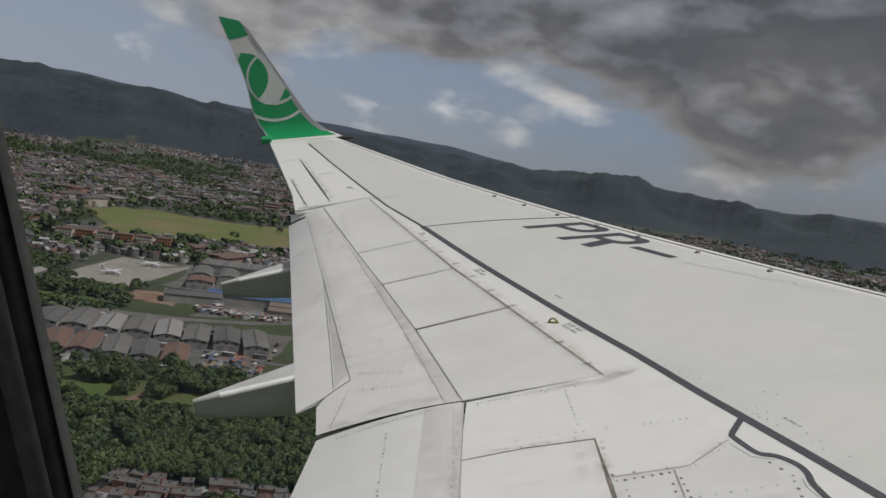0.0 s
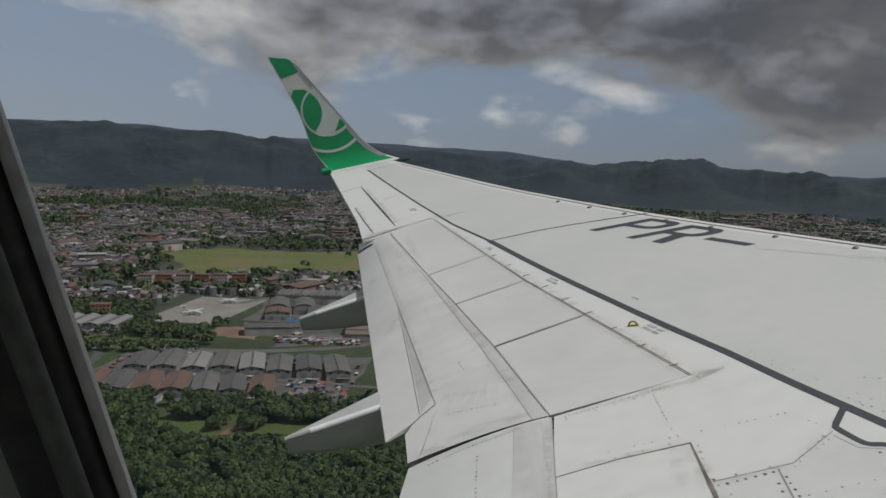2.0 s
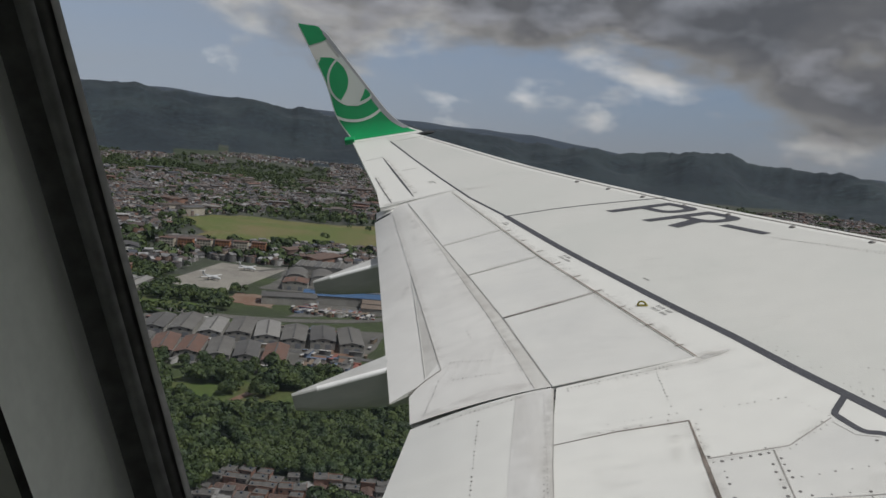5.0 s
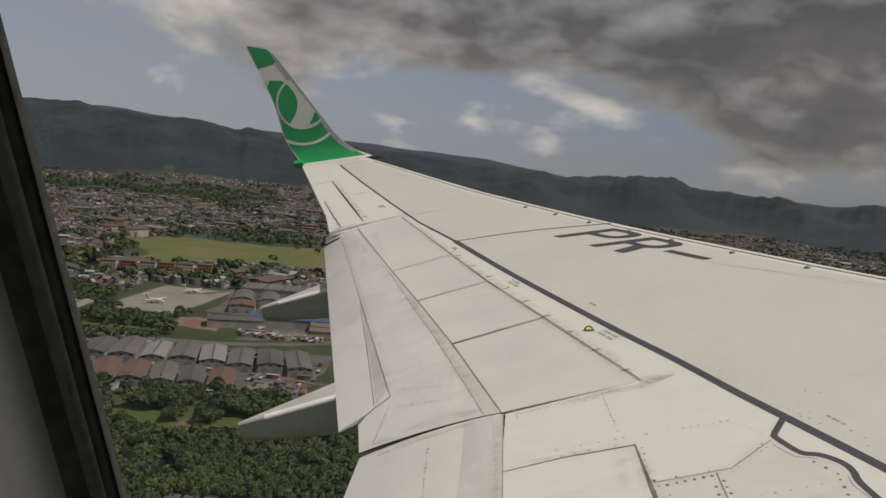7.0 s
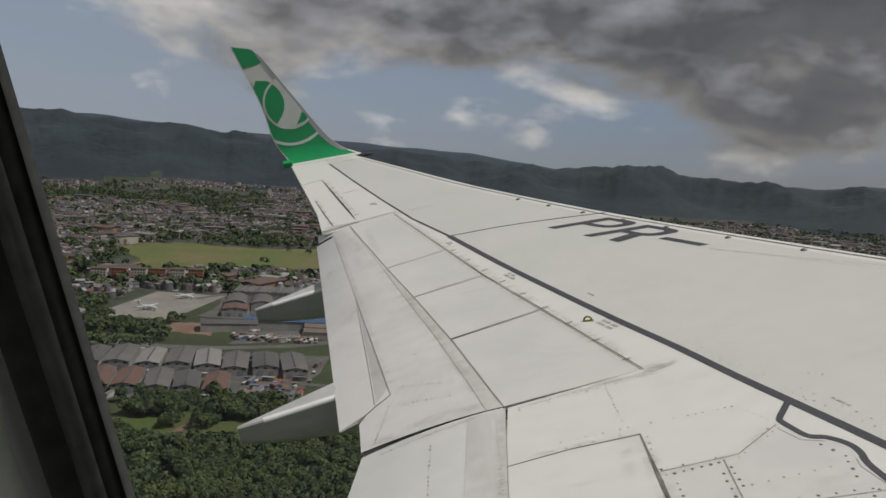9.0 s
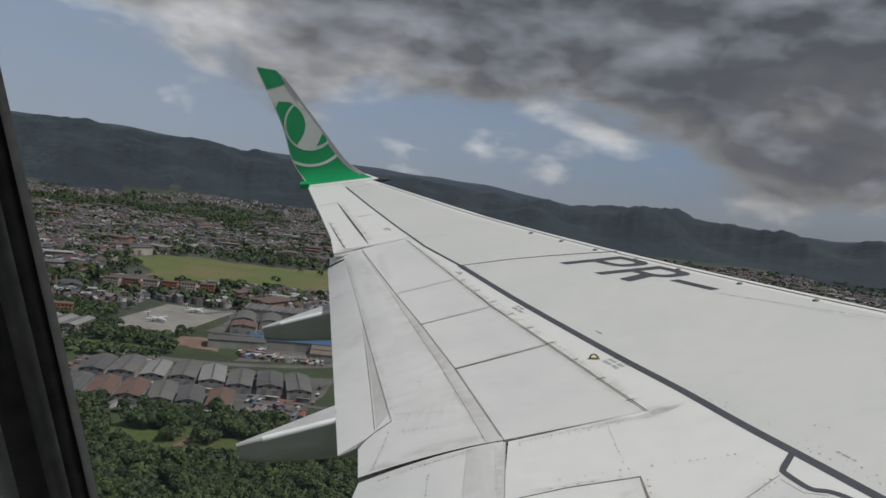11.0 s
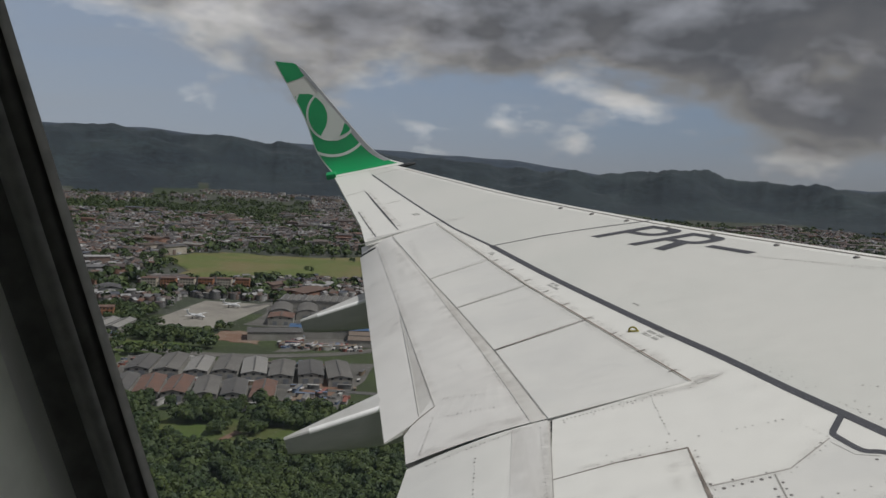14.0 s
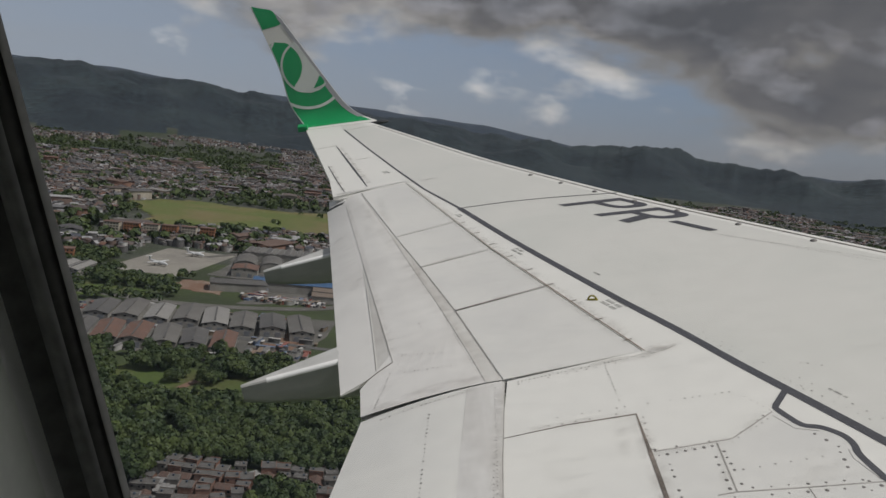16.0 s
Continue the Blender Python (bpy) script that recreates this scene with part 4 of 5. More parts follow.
def loops(name, rings, mat, parent, label=""):
    bm = bmesh.new()
    vs = [[bm.verts.new(p) for p in r] for r in rings]
    for r, s in zip(vs, vs[1:]):
        n = len(r)
        for i in range(n):
            bm.faces.new((r[i], r[(i + 1) % n], s[(i + 1) % n], s[i]))
    return part(name, bm, mat, parent, label, smooth=True)


cabin_window = thing("window_1", "cabin window with black gasket and pale plastic reveal", "window", AIRCRAFT, kind="structure")
LEAN = 0.057


def ring_at(grow, y):
    return rounded(-0.1113 - grow, 0.25 + grow, -0.41 - grow, 0.15 + grow, 0.075 + grow, y, LEAN)


loops("gasket", [ring_at(0.03, WY + 0.06), ring_at(0.004, WY + 0.004), ring_at(0.0, WY), ring_at(0.004, WY - 0.006), ring_at(0.011, WY - 0.003), ring_at(0.019, WY - 0.008)], BLACK, cabin_window, "black rubber window gasket")
loops("gasket_ridge", [ring_at(0.0036, WY - 0.0058), ring_at(0.0048, WY - 0.0080), ring_at(0.0085, WY - 0.0074), ring_at(0.0100, WY - 0.0034)], RIDGE_GREY, cabin_window, "dark grey ridge of the gasket")
loops("seal_lip", [ring_at(0.0005, WY + 0.0007), ring_at(-0.0010, WY - 0.0004), ring_at(0.0005, WY - 0.0024)], LIP, cabin_window, "thin pale sealant lip at the pane")
# the edge's catch of daylight is put into its whiter colour
loops("reveal_edge", [ring_at(0.0165, WY - 0.0075), ring_at(0.0170, WY - 0.0095), ring_at(0.0180, WY - 0.0140)], GLINT, cabin_window, "glossy edge of the reveal, coloured whiter for its catch of light")
loops("reveal", [ring_at(0.018, WY - 0.0138), ring_at(0.0178, WY - 0.03), ring_at(0.0168, WY - 0.057)], REVEAL, cabin_window, "pale grey-green plastic reveal")
loops("shade_slot", [ring_at(0.0168, WY - 0.057), ring_at(0.0178, WY - 0.054), ring_at(0.0195, WY - 0.0580)], BLACK, cabin_window)
bm = bmesh.new()
bm.faces.new([bm.verts.new(p) for p in ring_at(0.012, WY + 0.012)])
pane = part("window_pane", bm, PANE, cabin_window, "dusty clear acrylic pane with a blue haze film")
pane.visible_shadow = False
# side wall of the cabin round the window
ring_a = ring_at(0.0193, WY - 0.0580)
ring_b = [(p[0] * 1.0 + (p[0] - WX) * 4.5, p[1] - 0.004, WZ + (p[2] - WZ) * 2.3) for p in ring_at(0.026, WY - 0.062)]
hull = thing("fuselage", "airliner fuselage section with pale cabin lining", "fuselage", AIRCRAFT, kind="structure")
loops("wall_lining", [ring_a, ring_b], CABIN, hull)
STATIONS = [-17.0] + [q for k in range(22, 0, -1) for q in (-0.5 - 0.55 * k, -0.5 - 0.55 * k + 0.33)] + [-0.5, 0.5] + [q for k in range(1, 19) for q in (0.5 + 0.55 * k - 0.33, 0.5 + 0.55 * k)] + [12.0]
MIDDLE = STATIONS.index(-0.5)
bm = bmesh.new()
for radius in (1.93, 1.84):
    cols = []
    for xk in STATIONS:
        cols.append([(xk, radius * math.cos(radians(a)), WZ - 0.25 + radius * math.sin(radians(a))) for a in range(-180, 181, 12)])
    rws = [[bm.verts.new(p) for p in c] for c in cols]
    for i, (r, s) in enumerate(zip(rws, rws[1:])):
        for j in range(len(r) - 1):
            # further openings, unseen and taller than windows, added to brighten the reveal
            if (i == MIDDLE and 14 <= j <= 16) or (i % 2 == 1 and i != MIDDLE and j in (15, 16, 28, 29, 0, 1)):
                continue
            bm.faces.new((r[j], r[j + 1], s[j + 1], s[j]))
    for c in (rws[0], rws[-1]):
        bm.faces.new(c[:-1])
part("hull_shell", bm, CABIN, hull)

# belly fairing that carries the wing roots
bm = bmesh.new()
cols = []
for k in range(15):
    t = k / 14
    x, swell = lerp(-7.5, 10.5, t), max(0.02, math.sin(math.pi * t)) ** 0.4
    cols.append([(x, 2.15 * swell * math.copysign(abs(math.cos(radians(a))) ** 0.6, math.cos(radians(a))), 1.5 + (2.3 * swell) * math.copysign(abs(math.sin(radians(a))) ** 0.8, math.sin(radians(a))) * (1 if a > 180 else 0.15)) for a in range(0, 361, 15)])
rws = grid_faces(bm, cols)
for c in (rws[0], rws[-1]):
    bm.faces.new(c[:-1])
part("belly_fairing", bm, WHITE, hull, "white belly fairing at the wing root", smooth=True)

# ---- land ----
RIDGE = [(-180, 1.2), (-60, 2.0), (-40, 2.5), (-28, 2.75), (-24, 2.95), (-20, 2.6), (-16, 2.75), (-11, 2.35), (-5, 2.15), (0, 1.75), (6, 1.45), (10, 1.3), (13, 1.7), (18, 1.95), (20.5, 1.3), (25, 1.05), (28, 0.75), (31, 1.1), (36, 0.9), (45, 1.2), (180, 1.2)]
FAR_RIDGE = [(-180, 1.4), (-40, 2.6), (-26, 3.0), (-21, 3.05), (-14, 2.5), (-8, 2.55), (-2, 2.35), (4, 2.2), (8, 1.75), (11, 1.3), (20, 1.0), (28, 1.05), (31, 1.35), (34, 1.25), (45, 1.2), (180, 1.2)]
HILL_R, ALT = 4300.0, 130.0


def ridge_height(az):
    h = ALT + HILL_R * math.tan(radians(along([(e, a) for a, e in RIDGE], az)))
    return h + 16 * noise.noise((az * 0.55, 7.7, 0)) + 8 * noise.noise((az * 1.7, 1.7, 0)) 


def land(x, y):
    """Height of the ground."""
    r = math.hypot(x, y)
    if r < 900:
        return 0.0
    az = math.degrees(math.atan2(x, y))
    t = min(1, (r - 900) / 2600)
    base = 40 * t * t + 10 * t * noise.noise((x * 0.0016, y * 0.0016, 0.5))
    foot = 2700 + 260 * noise.noise((az * 0.09, 0.3, 4))
    if r > foot:
        q = (r - foot) / (HILL_R - foot)
        q = q * q * (3 - 2 * q) if q < 1 else max(0.75, 1 - (q - 1) * 0.6)
        spur = 75 * (0.5 - 1.6 * abs(noise.noise((x * 0.0019, y * 0.0019, 2))) + 0.45 * noise.noise((x * 0.006, y * 0.006, 5))) * max(0, min(1, (r - foot - 350) / 500)) * (1 if r < HILL_R - 500 else max(0, (HILL_R - r) / 500))
        crest = 5 * noise.noise((az * 5.5, 2.2, 0)) + 4 * noise.noise((az * 13.0, 4.2, 0))
        base = base + (ridge_height(az) - base) * q + spur + crest * q ** 10
    if r > 4480:   # a second, far range
        rise = ALT + 4800 * math.tan(radians(along([(e, a) for a, e in FAR_RIDGE], az))) + 9 * noise.noise((az * 0.5, 1.5, 3))
        q = min(1, (r - 4480) / 320)
        base = base + (rise - base) * q * q * (3 - 2 * q)
    return base


GROUND = material("grass_and_scrub_ground", (0.042, 0.060, 0.017), 0.95, vary=0.25, scale=0.02, fine_scale=0.25, second=(0.030, 0.040, 0.015), amount=0.5)
MEADOW = material("meadow_grass", (0.058, 0.092, 0.015), 0.95, vary=0.25, scale=0.035, fine_scale=0.4, second=(0.075, 0.080, 0.025), amount=0.52)
# distant haze is put into both hill colours as blue
FOREST = material("haze_blue_forest_hillside", (0.013, 0.022, 0.030), 0.95, vary=0.5, scale=0.0035, fine_scale=0.045, second=(0.023, 0.035, 0.041), amount=0.5, bump=6.0)
DISTANT = material("haze_blue_distant_forest", (0.034, 0.048, 0.070), 0.95, vary=0.2, scale=0.002, fine_scale=0.02, second=(0.042, 0.056, 0.078), amount=0.5)
EARTH = material("bare_reddish_earth", (0.17, 0.10, 0.068), 0.95, vary=0.2, scale=0.05, fine_scale=0.4, second=(0.21, 0.155, 0.12))
ASPHALT = material("asphalt", (0.075, 0.075, 0.075), 0.9, vary=0.15, scale=0.02, fine_scale=0.5, second=(0.11, 0.105, 0.10))
CONCRETE = material("pale_concrete_yard", (0.118, 0.112, 0.102), 0.9, vary=0.22, scale=0.03, fine_scale=0.3, second=(0.078, 0.075, 0.068))
TOWN = material("town_streets", (0.060, 0.062, 0.052), 0.95, vary=0.3, scale=0.008, fine_scale=0.08, second=(0.034, 0.046, 0.022), amount=0.5)

azs = sorted({*np.arange(-40, 40.01, 0.1).round(2).tolist(), *range(-180, 181, 12)})
rs = [0, 150, 300, 450, 600, 750, 900, 1050, 1200, 1400, 1600, 1800, 2000, 2200, 2400, 2550, 2700, 2775, 2850, 2925, 3000, 3075, 3150, 3225, 3300, 3375, 3450, 3525, 3600, 3675, 3750, 3825, 3900, 3975, 4050, 4125, 4200, 4250, 4300, 4400, 4480, 4560, 4640, 4720, 4800, 4880, 5200]
verts, faces, index = [], [], []
for r in rs:
    for az in azs[:-1]:
        q = radians(az)
        x, y = r * math.sin(q), r * math.cos(q)
        verts.append((x, y, land(x, y)))
na = len(azs) - 1
for i in range(len(rs) - 1):
    for j in range(na):
        k = (j + 1) % na
        faces.append((i * na + j, (i + 1) * na + j, (i + 1) * na + k, i * na + k) if i else (0, na + j, na + k))
        z = sum(verts[v][2] for v in faces[-1]) / len(faces[-1])
        r, az = rs[i], azs[j]
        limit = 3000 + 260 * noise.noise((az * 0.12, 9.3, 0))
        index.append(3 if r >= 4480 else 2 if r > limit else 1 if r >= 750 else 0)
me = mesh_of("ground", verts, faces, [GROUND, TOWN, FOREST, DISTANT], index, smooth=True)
tagged(new("ground", me), "green scrubland rising through a town to dark, haze-blue forested hills", "ground", kind="structure")


def flat_patch(name, outline, mat, label, z=0.12, category="ground"):
    """A low sheet of another ground, with a thin rim into the earth."""
    bm = bmesh.new()
    top = [bm.verts.new((x, y, z)) for x, y in outline]
    bot = [bm.verts.new((x, y, -0.3)) for x, y in outline]
    bm.faces.new(top)
    n = len(outline)
    for i in range(n):
        bm.faces.new((top[i], bot[i], bot[(i + 1) % n], top[(i + 1) % n]))
    ob = part(name, bm, mat)
    return tagged(ob, label, category, kind="structure")


def road_strip(name, line, width, mat, label, z=0.2):
    bm = bmesh.new()
    ribbon(bm, smooth_line(line, 5), width, z, thick=0.4)
    return tagged(part(name, bm, mat), label, "road", kind="structure")


def wobble(points, amp, n=4, seed=0):
    rnd = random.Random(seed)
    out = []
    for (x0, y0), (x1, y1) in zip(points, points[1:] + points[:1]):
        for k in range(n):
            t = k / n
            out.append((lerp(x0, x1, t) + rnd.uniform(-amp, amp), lerp(y0, y1, t) + rnd.uniform(-amp, amp)))
    return out


APRON = [(-262, 655), (-252, 792), (-182, 786), (-196, 650)]
flat_patch("meadow", wobble([(-150, 398), (-110, 406), (-66, 400), (-50, 372), (-58, 345), (-90, 338), (-128, 346), (-152, 372)], 5, 5, 2), MEADOW, "bright green open meadow below a row of trees", 0.10)
flat_patch("factory_yard", wobble([(-176, 668), (10, 676), (40, 826), (-182, 836)], 5, 5, 1), CONCRETE, "worn grey yard round large works halls", 0.15)
flat_patch("meadow", wobble([(-300, 560), (-235, 545), (-190, 560), (-200, 585), (-290, 590)], 6, 5, 6), MEADOW, "rough green clearing beside the woods", 0.10)
flat_patch("trodden_earth", wobble([(-140, 236), (-60, 226), (6, 230), (6, 282), (-60, 286), (-138, 288)], 6, 5, 14), TOWN, "trodden grey earth lanes between small houses", 0.08)
flat_patch("factory_yard", wobble([(-226, 428), (-100, 420), (-60, 432), (-52, 545), (-118, 536), (-226, 535)], 4, 5, 3), CONCRETE, "worn concrete yard round warehouses", 0.14)
flat_patch("storage_yard", wobble([(-128, 572), (-70, 600), (-40, 640), (-60, 656), (-128, 640)], 4, 5, 7), CONCRETE, "pale storage yard full of goods", 0.16)
flat_patch("factory_yard", wobble([(-330, 595), (-258, 592), (-262, 650), (-330, 650)], 4, 5, 9), CONCRETE, "pale concrete yard round white halls", 0.14)
flat_patch("bare_earth", wobble([(-97, 436), (-70, 432), (-60, 506), (-78, 508)], 3, 5, 4), EARTH, "strip of bare reddish earth", 0.19)
flat_patch("bare_earth", wobble([(-190, 600), (-150, 596), (-146, 640), (-188, 642)], 4, 5, 5), EARTH, "patch of bare reddish earth beside the apron", 0.16)
flat_patch("apron", APRON, material("apron_concrete", (0.25, 0.235, 0.205), 0.9, vary=0.12, scale=0.04, fine_scale=0.3, second=(0.20, 0.185, 0.165)), "pale concrete aircraft apron with faint oil stains", 0.16)
road_strip("dirt_road", [(-106, 330), (-112, 352), (-104, 385), (-92, 408), (-60, 425), (20, 428)], 4, EARTH, "narrow reddish dirt road", 0.2)
road_strip("road", [(-330, 470), (-232, 478), (-160, 479), (-60, 470), (40, 462)], 6, ASPHALT, "grey asphalt road between warehouses", 0.24)
road_strip("road", [(-240, 420), (-234, 480), (-246, 540), (-300, 590), (-340, 600)], 6, ASPHALT, "grey asphalt side road", 0.28)
road_strip("taxiway", [(-380, 560), (-300, 566), (-230, 560), (-170, 552), (-110, 562), (-60, 590), (-30, 640)], 11, CONCRETE, "pale curved concrete taxiway with worn edges", 0.26)
road_strip("road", [(-205, 760), (-170, 840), (-190, 960), (-165, 1100)], 8, CONCRETE, "pale street climbing through the town", 0.24)


def in_apron(x, y, pad=0):
    return -264 - pad < x < -180 + pad and 648 - pad < y < 794 + pad


def in_field(x, y, pad=0.0):
    """The open field between the town's quarters."""
    r, az = math.hypot(x, y), math.degrees(math.atan2(x, y))
    n1, n2 = noise.noise((x * 0.006, y * 0.006, 31)), noise.noise((x * 0.02, y * 0.02, 33))
    return -19.5 + 2.2 * n1 - pad * 0.05 < az < -5.0 + 2.5 * n2 + pad * 0.05 and 1005 + 45 * n1 + 15 * n2 - pad < r < 1330 + 110 * n1 + 30 * n2 + pad


field_v, field_f, field_i = [], [], {}
CELL = 9.0
for i in range(-52, -5):
    for j in range(96, 168):
        if not in_field((i + 0.5) * CELL, (j + 0.5) * CELL):
            continue
        face = []
        for a, b in ((i, j), (i + 1, j), (i + 1, j + 1), (i, j + 1)):
            if (a, b) not in field_i:
                field_i[a, b] = len(field_v)
                x, y = a * CELL + 3 * noise.noise((a * 0.9, b * 0.9, 2)), b * CELL + 3 * noise.noise((a * 0.9, b * 0.9, 7))
                field_v.append((x, y, land(x, y) + 0.6))
            face.append(field_i[a, b])
        field_f.append(face)
FIELD = material("open_field_grass", (0.095, 0.120, 0.026), 0.95, vary=0.2, scale=0.012, fine_scale=0.12, second=(0.15, 0.125, 0.052), amount=0.5)
tagged(new("field", mesh_of("field", field_v, field_f, FIELD)), "open yellow-green field between quarters of the town", "field", kind="structure")

# ---- town houses ----
ROOFS = material("town_roofs", (0.3, 0.2, 0.15), 0.85, vary=0.25, scale=0.1, fine_scale=0.5,
                 island=[(0.097, 0.065, 0.054), (0.069, 0.051, 0.046), (0.122, 0.081, 0.065), (0.079, 0.077, 0.081), (0.120, 0.119, 0.123), (0.052, 0.048, 0.050), (0.172, 0.169, 0.172), (0.086, 0.069, 0.065), (0.069, 0.066, 0.069), (0.109, 0.087, 0.079), (0.289, 0.286, 0.289), (0.061, 0.066, 0.083), (0.138, 0.073, 0.053), (0.204, 0.193, 0.181)])
WALLS = material("town_walls", (0.4, 0.4, 0.38), 0.85, vary=0.2, scale=0.1, fine_scale=0.4,
                 island=[(0.225, 0.220, 0.215), (0.150, 0.144, 0.142), (0.315, 0.310, 0.304), (0.136, 0.102, 0.089), (0.229, 0.213, 0.195), (0.425, 0.420, 0.415), (0.173, 0.126, 0.106), (0.123, 0.120, 0.120), (0.261, 0.214, 0.173), (0.507, 0.502, 0.497), (0.261, 0.152, 0.111), (0.411, 0.370, 0.313)])
LEAF = material("dark_green_foliage", (0.021, 0.041, 0.008), 0.7, vary=0.4, scale=0.11, fine_scale=0.9, second=(0.060, 0.085, 0.015), amount=0.5)
BARK = material("grey_brown_bark", (0.09, 0.07, 0.05), 0.9, vary=0.3, scale=1, fine_scale=8, bump=0.01)


def bulk_mesh(name, V, F, idx, mats):
    """One mesh from arrays of quads."""
    me = bpy.data.meshes.new(name)
    me.vertices.add(len(V))
    me.vertices.foreach_set("co", np.asarray(V, dtype=np.float32).ravel())
    nf = len(F)
    me.loops.add(nf * 4)
    me.loops.foreach_set("vertex_index", np.asarray(F, dtype=np.int32).ravel())
    me.polygons.add(nf)
    me.polygons.foreach_set("loop_start", np.arange(0, nf * 4, 4, dtype=np.int32))
    for m in mats:
        me.materials.append(m)
    me.polygons.foreach_set("material_index", np.asarray(idx, dtype=np.int32))
    me.update(calc_edges=True)
    me.validate()
    return me


def houses(spots):
    """Gabled and flat-roofed houses as one mesh. spots: x, y, z, length, depth, height, turn, roof rise."""
    S = np.array(spots)
    n = len(S)
    # unit box walls (8 verts, 4 quads) and roof (6 verts, 2 quads + 2 gables drawn as walls)
    box = np.array([(-1, -1, 0), (1, -1, 0), (1, 1, 0), (-1, 1, 0), (-1, -1, 1), (1, -1, 1), (1, 1, 1), (-1, 1, 1), (-1, 0, 2), (1, 0, 2)], float)
    roof = np.array([(-1.08, -1.12, 0.96), (1.08, -1.12, 0.96), (1.08, 0, 2), (-1.08, 0, 2), (1.08, 1.12, 0.96), (-1.08, 1.12, 0.96)], float)
    unit = np.vstack([box, roof])
    P = np.repeat(unit[None], n, 0)
    top = np.clip(P[:, :, 2] - 1, 0, 1)
    body = np.clip(P[:, :, 2], None, 1)
    z = body * S[:, None, 5] + top * S[:, None, 7]
    x, y = P[:, :, 0] * S[:, None, 3] / 2, P[:, :, 1] * S[:, None, 4] / 2
    c, s = np.cos(S[:, 6])[:, None], np.sin(S[:, 6])[:, None]
    V = np.stack([x * c - y * s + S[:, None, 0], x * s + y * c + S[:, None, 1], z + S[:, None, 2] + np.where(P[:, :, 2] == 0, -2.5, 0)], -1).reshape(-1, 3)
    quads = np.array([(0, 1, 5, 4), (1, 2, 6, 5), (2, 3, 7, 6), (3, 0, 4, 7), (4, 7, 8, 8), (5, 9, 6, 6), (10, 11, 12, 13), (13, 12, 14, 15)])
    quads[4], quads[5] = (4, 8, 7, 7), (5, 6, 9, 9)
    quads = quads[[0, 1, 2, 3, 6, 7]]
    F = (quads[None] + (np.arange(n) * 16)[:, None, None]).reshape(-1, 4)
    idx = np.tile([0, 0, 0, 0, 1, 1], n)
    return V, F, idx


rnd = random.Random(11)
spots = []
for _ in range(150000):
    az, r = rnd.uniform(-36, 36), math.sqrt(rnd.uniform(740 ** 2, 3050 ** 2))
    x, y = r * math.sin(radians(az)), r * math.cos(radians(az))
    dens = noise.noise((x * 0.0022 + 5, y * 0.0022, 1)) + 0.35 * noise.noise((x * 0.009, y * 0.009, 8))
    if dens < (-0.20 if r > 1000 else -0.34) or (r > 2750 and dens < -0.12 + (r - 2750) / 700) or y < 735 + 20 * noise.noise((x * 0.02, 0, 0)) or in_apron(x, y, 12) or (-186 < x < 45 and y < 842):
        continue
    if in_field(x, y, 6):
        continue
    # streets: districts on turned grids
    turn = 0.7 * round(3 * noise.noise((x * 0.0012, y * 0.0012, 3))) + 0.3
    c, s = math.cos(turn), math.sin(turn)
    gx, gy = x * c + y * s, -x * s + y * c
    if (gx % 58) < 7 or (gy % 25) < 5:
        continue
    big = rnd.random() < 0.005
    L, D, H = (rnd.uniform(25, 50), rnd.uniform(15, 28), rnd.uniform(7, 14)) if big else (rnd.uniform(5.5, 10), rnd.uniform(5, 8), rnd.choice((3, 3.5, 5.5, 6, 6.5, 8)))
    spots.append((x, y, land(x, y), L, D, H, turn + rnd.choice((0, math.pi / 2)) + rnd.uniform(-0.08, 0.08), rnd.choice((0.3, 0.6, 1.4, 1.8, 2.2))))
V, F, idx = houses(spots)
tagged(new("town_houses", bulk_mesh("town_houses", V, F, idx, [WALLS, ROOFS])), "densely packed small houses with red and grey roofs", "houses", kind="stuff")

# ---- trees ----


def leaf_cloud(spots, per, rng, size=(0.5, 1.0)):
    """Crowns of many small leaf clumps. spots: x, y, z of the ground, radius, height."""
    S = np.repeat(np.array(spots), per, 0)
    n = len(S)
    d = rng.normal(size=(n, 3))
    d /= np.linalg.norm(d, axis=1, keepdims=True)
    d[:, 2] = np.where(d[:, 2] < -0.35, -d[:, 2], d[:, 2])
    lump = 0.72 + 0.36 * rng.random(n) ** 0.7
    C = np.stack([S[:, 0] + d[:, 0] * S[:, 3] * lump, S[:, 1] + d[:, 1] * S[:, 3] * lump, S[:, 2] + S[:, 4] * (0.62 + 0.40 * d[:, 2] * lump)], 1)
    nrm = d + 0.32 * rng.normal(size=(n, 3))
    nrm /= np.linalg.norm(nrm, axis=1, keepdims=True)
    t = np.cross(nrm, rng.normal(size=(n, 3)))
    t /= np.linalg.norm(t, axis=1, keepdims=True)
    b = np.cross(nrm, t)
    w = (S[:, 3] * rng.uniform(size[0], size[1], n) * 0.55)[:, None]
    q = np.stack([C + t * w, C + b * w * 0.8 + nrm * w * 0.25, C - t * w * 0.9, C - b * w * 0.85 + nrm * w * 0.2], 1)
    return q.reshape(-1, 3), np.arange(n * 4).reshape(-1, 4)


